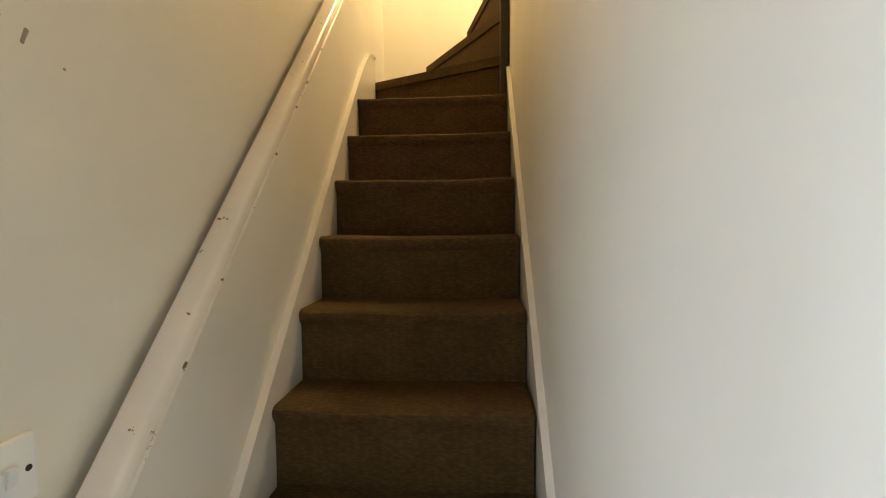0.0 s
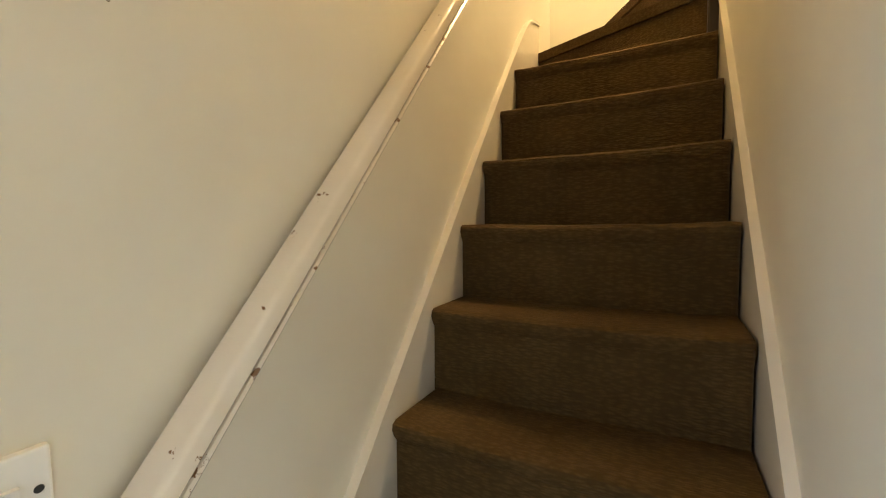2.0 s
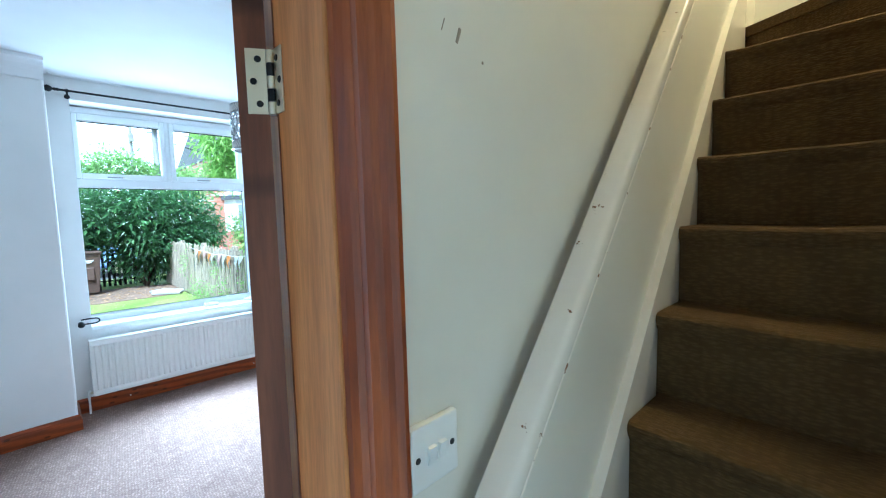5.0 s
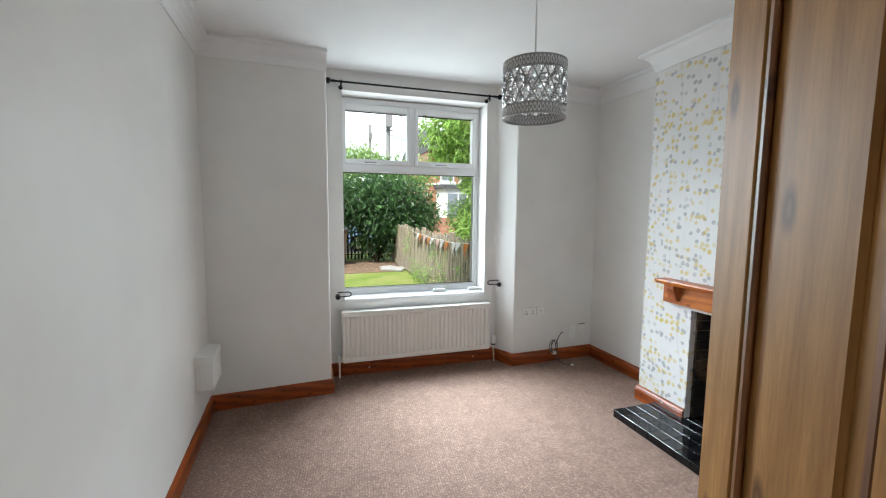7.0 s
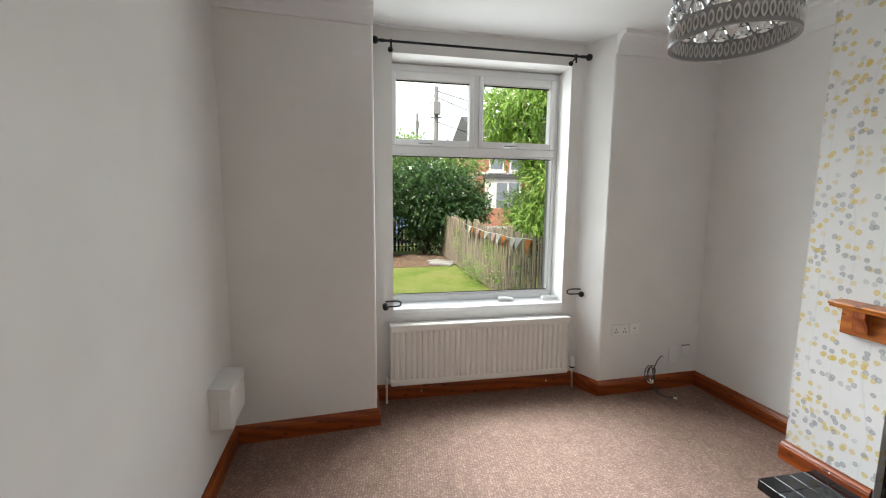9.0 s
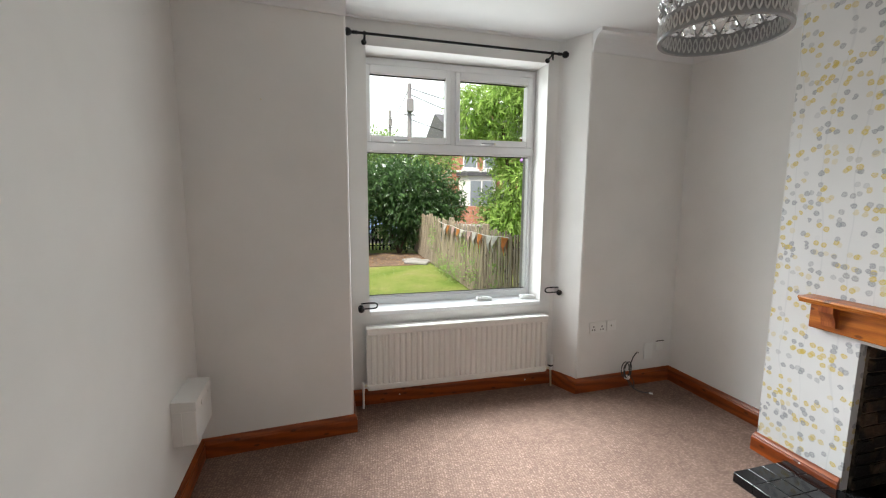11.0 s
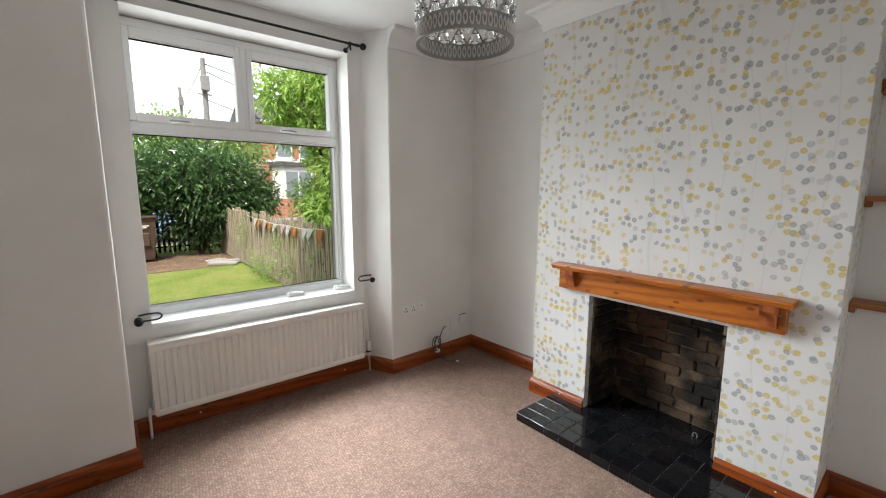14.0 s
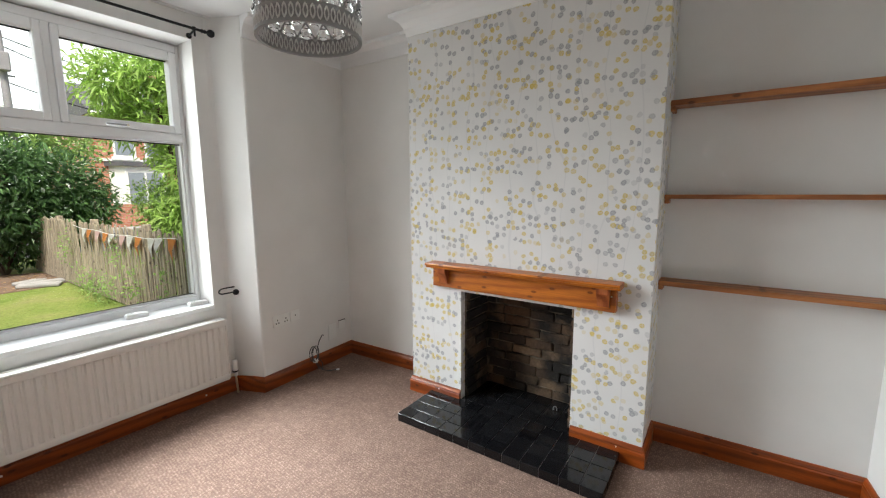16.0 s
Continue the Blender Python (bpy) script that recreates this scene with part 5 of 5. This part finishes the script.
def plant(name, label, category, base, stems, blobs, count, size, seed, mat, droop=0.25, width=0.38, shell=0.55):
    p = thing(name, label, category, at=base)
    for tip, r in stems:
        mid = (tip[0] * 0.4 + 0.05, tip[1] * 0.4, tip[2] * 0.55)
        part("branch", sweep([(0, 0, 0), mid, tip], r, 7), BARK, p, smooth=True)
    me = foliage(blobs, count, size, seed, droop, width, shell)
    me.materials.append(mat)
    o = new("crown", me)
    o.parent = p
    return p
plant("laurel_bush", "large dense dark green laurel bush", "bush", (2.75, 13.0, G), [((-0.9, 0, 1.6), 0.05), ((0.2, 0.1, 2.0), 0.06), ((1.0, 0.2, 1.7), 0.045), ((-0.2, -0.3, 1.3), 0.03)],
      [(-0.9, 0.1, 1.75, 0.95, 0.9, 0.85), (0.0, -0.1, 1.85, 1.0, 1.0, 0.85), (0.85, 0.1, 1.75, 0.95, 0.9, 0.8), (1.35, 0.0, 1.35, 0.6, 0.7, 0.55), (0.4, -0.2, 1.15, 1.0, 0.8, 0.5), (-1.6, 0.3, 1.5, 0.8, 0.9, 0.9), (0.3, 0.0, 0.75, 1.1, 0.6, 0.6)], 17000, 0.155, 4, LAUREL, 0.3, 0.36, 0.5)
plant("buddleia_bush", "tall light green buddleia with lilac flower spikes", "bush", (4.6, 9.3, G), [((-0.4, -0.2, 3.0), 0.03), ((0.3, 0.1, 3.6), 0.035), ((0.6, -0.3, 2.8), 0.025), ((-0.1, 0.4, 3.2), 0.025)],
      [(-0.3, -0.1, 3.5, 0.85, 0.8, 0.55), (0.5, -0.3, 3.3, 0.9, 0.8, 0.7), (-0.45, 0.1, 2.8, 0.55, 0.7, 0.45), (0.2, -0.4, 2.0, 0.75, 0.6, 0.6), (0.9, -0.2, 3.7, 0.9, 0.7, 0.6), (0.0, 0.0, 1.5, 0.5, 0.5, 0.4), (-0.15, -0.1, 1.15, 0.5, 0.5, 0.45), (0.35, -0.3, 1.25, 0.6, 0.5, 0.5), (-0.05, 0.2, 2.3, 0.5, 0.5, 0.4), (-0.95, 0.1, 3.35, 0.5, 0.5, 0.6), (-0.85, 0.2, 2.75, 0.32, 0.4, 0.3), (0.9, -0.6, 2.6, 0.7, 0.7, 0.8), (0.1, -0.2, 3.95, 0.8, 0.6, 0.5)], 17000, 0.15, 9, LIGHTLEAF, 0.35, 0.24, 0.25)
bud = thing("buddleia_flowers", "lilac buddleia flower spikes among the leaves", "flowers", at=(4.6, 9.3, G))
rnd = random.Random(31)
spike = finish("flower_spike", lathe([(0.012, 0), (0.04, 0.03), (0.045, 0.08), (0.032, 0.16), (0.015, 0.24), (0.004, 0.27)], 8), LILAC)
for k in range(13):
    o = new("flower_spike", spike)
    o.parent = bud
    a = rnd.uniform(0, 6.28)
    o.matrix_local = pose(0.2 + 0.95 * math.cos(a), -0.3 + 0.7 * math.sin(a), rnd.uniform(2.0, 4.1), rnd.uniform(40, 120), rnd.uniform(-60, 60), rnd.uniform(0, 360))
plant("fence_creeper", "low green weeds growing up the fence", "plant", (3.12, 8.6, G), [],
      [(0.02, 0.1, 0.25, 0.12, 0.5, 0.3), (0.0, 1.0, 0.25, 0.16, 0.4, 0.3), (0.02, -0.9, 0.4, 0.1, 0.35, 0.45), (0.02, -1.8, 0.5, 0.08, 0.3, 0.5), (0.0, 1.9, 0.75, 0.12, 0.35, 0.35), (0.03, -0.3, 0.75, 0.06, 0.2, 0.3), (0.0, 0.45, 0.15, 0.2, 0.6, 0.18)], 850, 0.05, 12, TREELEAF, 0.0, 0.5, 0.2)
plant("garden_shrub", "dense green rounded shrub behind the fence", "bush", (4.35, 9.7, G), [((-0.2, 0, 1.0), 0.02), ((0.2, 0.1, 1.2), 0.02)],
      [(-0.1, 0.0, 1.45, 0.42, 0.4, 0.42), (0.25, 0.1, 1.3, 0.45, 0.4, 0.5), (0.0, -0.05, 0.85, 0.5, 0.4, 0.5)], 4200, 0.075, 31, TREELEAF, 0.1, 0.42, 0.45)
plant("street_tree", "light green bushy tree across the street", "tree", (3.3, 22.6, G + 0.11), [((-0.9, 0, 3.0), 0.09), ((0.8, 0, 3.2), 0.08), ((0, 0.2, 3.6), 0.1)],
      [(-1.6, 0, 3.5, 1.5, 1.0, 0.9), (0.0, 0, 4.0, 1.4, 1.2, 0.9), (1.6, 0, 3.5, 1.3, 1.0, 0.9), (-3.2, 0.4, 3.4, 1.4, 1.0, 0.9), (0.3, 0, 2.8, 2.4, 1.0, 1.4), (3.0, 0.3, 3.4, 1.3, 1.0, 0.9)], 8000, 0.2, 14, TREELEAF, 0.2, 0.5, 0.4)

# telegraph poles and wires
# dark wood paled in its colour to suggest haze over the distance
POLEWOOD = paint("hazed_pole_wood", (0.30, 0.285, 0.29), (0.22, 0.21, 0.21), 0.9, 0.6)
def telegraph_pole(x, y, h):
    t = thing("telegraph_pole", "dark wooden telegraph pole with wires", "pole", at=(x, y, G))
    part("post", rod((0, 0, 0), (0, 0, h), 0.14, 0.10, 12), POLEWOOD, t, smooth=True)
    part("step_iron", rod((-0.28, 0, h - 1.5), (0.28, 0, h - 1.5), 0.03, None, 8), POLEWOOD, t)
    part("terminal_box", box(-0.17, -0.3, h - 1.4, 0.17, -0.1, h - 0.75, 0.04), POLEWOOD, t)
    return t
telegraph_pole(4.75, 22.4, 7.2)
telegraph_pole(6.1, 40, 9.4)
wires = thing("overhead_wires", "thin overhead telephone wires between poles", "wires", at=(0, 0, 0))
for a, b in (((4.75, 22.4, 6.9), (14.5, 25.2, 6.4)), ((4.75, 22.4, 6.6), (13.0, 25.2, 5.6)), ((4.75, 22.4, 5.4), (11.0, 25.2, 5.2)), ((4.75, 22.4, 6.9), (6.1, 40, 8.6))):
    part("wire", sweep([tuple(a[k] + (b[k] - a[k]) * t / 8 - (0.35 * math.sin(math.pi * t / 8) if k == 2 else 0) for k in range(3)) for t in range(9)], 0.02, 5), BLACK, wires)

# terraced houses across the street
def red_brick():
    m = material("hazed_red_house_brick", (0.33, 0.11, 0.06), 0.9)
    n = node(m, "ShaderNodeTexBrick", Scale=1.0)
    # brick colours lightened for the haze across the street
    n.inputs["Color1"].default_value = (0.46, 0.17, 0.09, 1)
    n.inputs["Color2"].default_value = (0.37, 0.13, 0.075, 1)
    n.inputs["Mortar"].default_value = (0.42, 0.32, 0.26, 1)
    n.inputs["Brick Width"].default_value, n.inputs["Row Height"].default_value, n.inputs["Mortar Size"].default_value = 0.225, 0.075, 0.008
    link(m, place(m, (1, 1, 1), (90, 0, 0)), n.inputs["Vector"])
    link(m, n.outputs[0], shader(m).inputs["Base Color"])
    return m
REDB = red_brick()
SLATE = paint("roof_slate", (0.10, 0.095, 0.10), (0.07, 0.07, 0.075), 0.7, 0.5)
WHITEP = material("white_masonry_paint", (0.78, 0.77, 0.74), 0.6)
# dark panes, with the same haze lightening their colour
NIGHT = material("hazed_window_pane", (0.24, 0.27, 0.30), 0.08)
def house(x0, x1, y):
    h = thing("terraced_house", "red brick terraced house with white bay windows", "house", at=(x0, y, G + 0.11))
    W, E = x1 - x0, 5.2
    part("wall", box(0, 0, 0, W, 8, E), REDB, h)
    part("roof", prism([(-0.3, E), (4.0, E + 1.9), (8.3, E), (8.3, E - 0.12), (-0.3, E - 0.12)], -0.05, W + 0.05, axis="x"), SLATE, h)
    part("gutter", box(-0.05, -0.36, E - 0.12, W + 0.05, -0.24, E), WHITEP, h)
    part("chimney", box(W - 0.7, 3.6, E + 1.2, W - 0.05, 4.6, E + 3.0), REDB, h)
    bay = prism([(0.5, 0), (0.9, -0.75), (2.5, -0.75), (2.9, 0)], 0, 2.75)
    b = part("bay", bay, WHITEP, h, "white painted bay window")
    part("bay_roof", prism([(0.35, 0), (0.8, -0.9), (2.6, -0.9), (3.05, 0)], 2.75, 2.95), SLATE, h)
    for xa, xb in ((1.0, 1.65), (1.75, 2.4)):
        part("pane", box(xa, -0.77, 0.9, xb, -0.752, 2.45), NIGHT, b)
    for xa in (0.8, 2.1):
        w = part("window", box(xa - 0.06, -0.05, 3.2, xa + 0.86, 0.02, 4.85), WHITEP, h)
        part("pane", box(xa + 0.03, -0.07, 3.3, xa + 0.77, -0.052, 4.0), NIGHT, w)
        part("pane", box(xa + 0.03, -0.07, 4.07, xa + 0.77, -0.052, 4.75), NIGHT, w)
        part("sill", box(xa - 0.15, -0.14, 3.05, xa + 0.95, 0, 3.2), WHITEP, w)
    d = part("front_door", box(W - 1.3, -0.06, 0, W - 0.4, 0.02, 2.05), WHITEP, h)
    part("fanlight", box(W - 1.2, -0.08, 2.12, W - 0.5, -0.01, 2.5), NIGHT, d)
    part("band", box(0, -0.06, 2.98, W, -0.001, 3.1), WHITEP, h, "pale stone band")
for k in range(4):
    house(7.8 + k * 4.6, 7.8 + k * 4.6 + 4.58, 25.4)
solid("front_garden_wall", box(6.0, 23.4, G, 24, 23.65, 1.0, 0.02), REDB, "low red brick garden wall across the street", "wall", "structure")

# bright overcast sky in the distance
HAZE = bpy.data.materials.new("overcast_sky")
HAZE.use_nodes = True
HAZE.node_tree.nodes.remove(HAZE.node_tree.nodes["Principled BSDF"])
em = HAZE.node_tree.nodes.new("ShaderNodeEmission")
em.inputs[0].default_value, em.inputs[1].default_value = (0.94, 0.97, 1.0, 1), SKY_GLOW
HAZE.node_tree.links.new(em.outputs[0], HAZE.node_tree.nodes["Material Output"].inputs[0])
own = bmesh.new()
rows = [[own.verts.new((2 + 110 * math.sin(a), 5 + 110 * math.cos(a), z)) for a in [(-80 + 10 * i) * math.pi / 180 for i in range(17)]] for z in (G - 1, 90)]
for i in range(16):
    own.faces.new((rows[0][i], rows[0][i + 1], rows[1][i + 1], rows[1][i]))
solid("backdrop_sky", own, HAZE, "pale overcast sky in the distance", "sky", "structure")
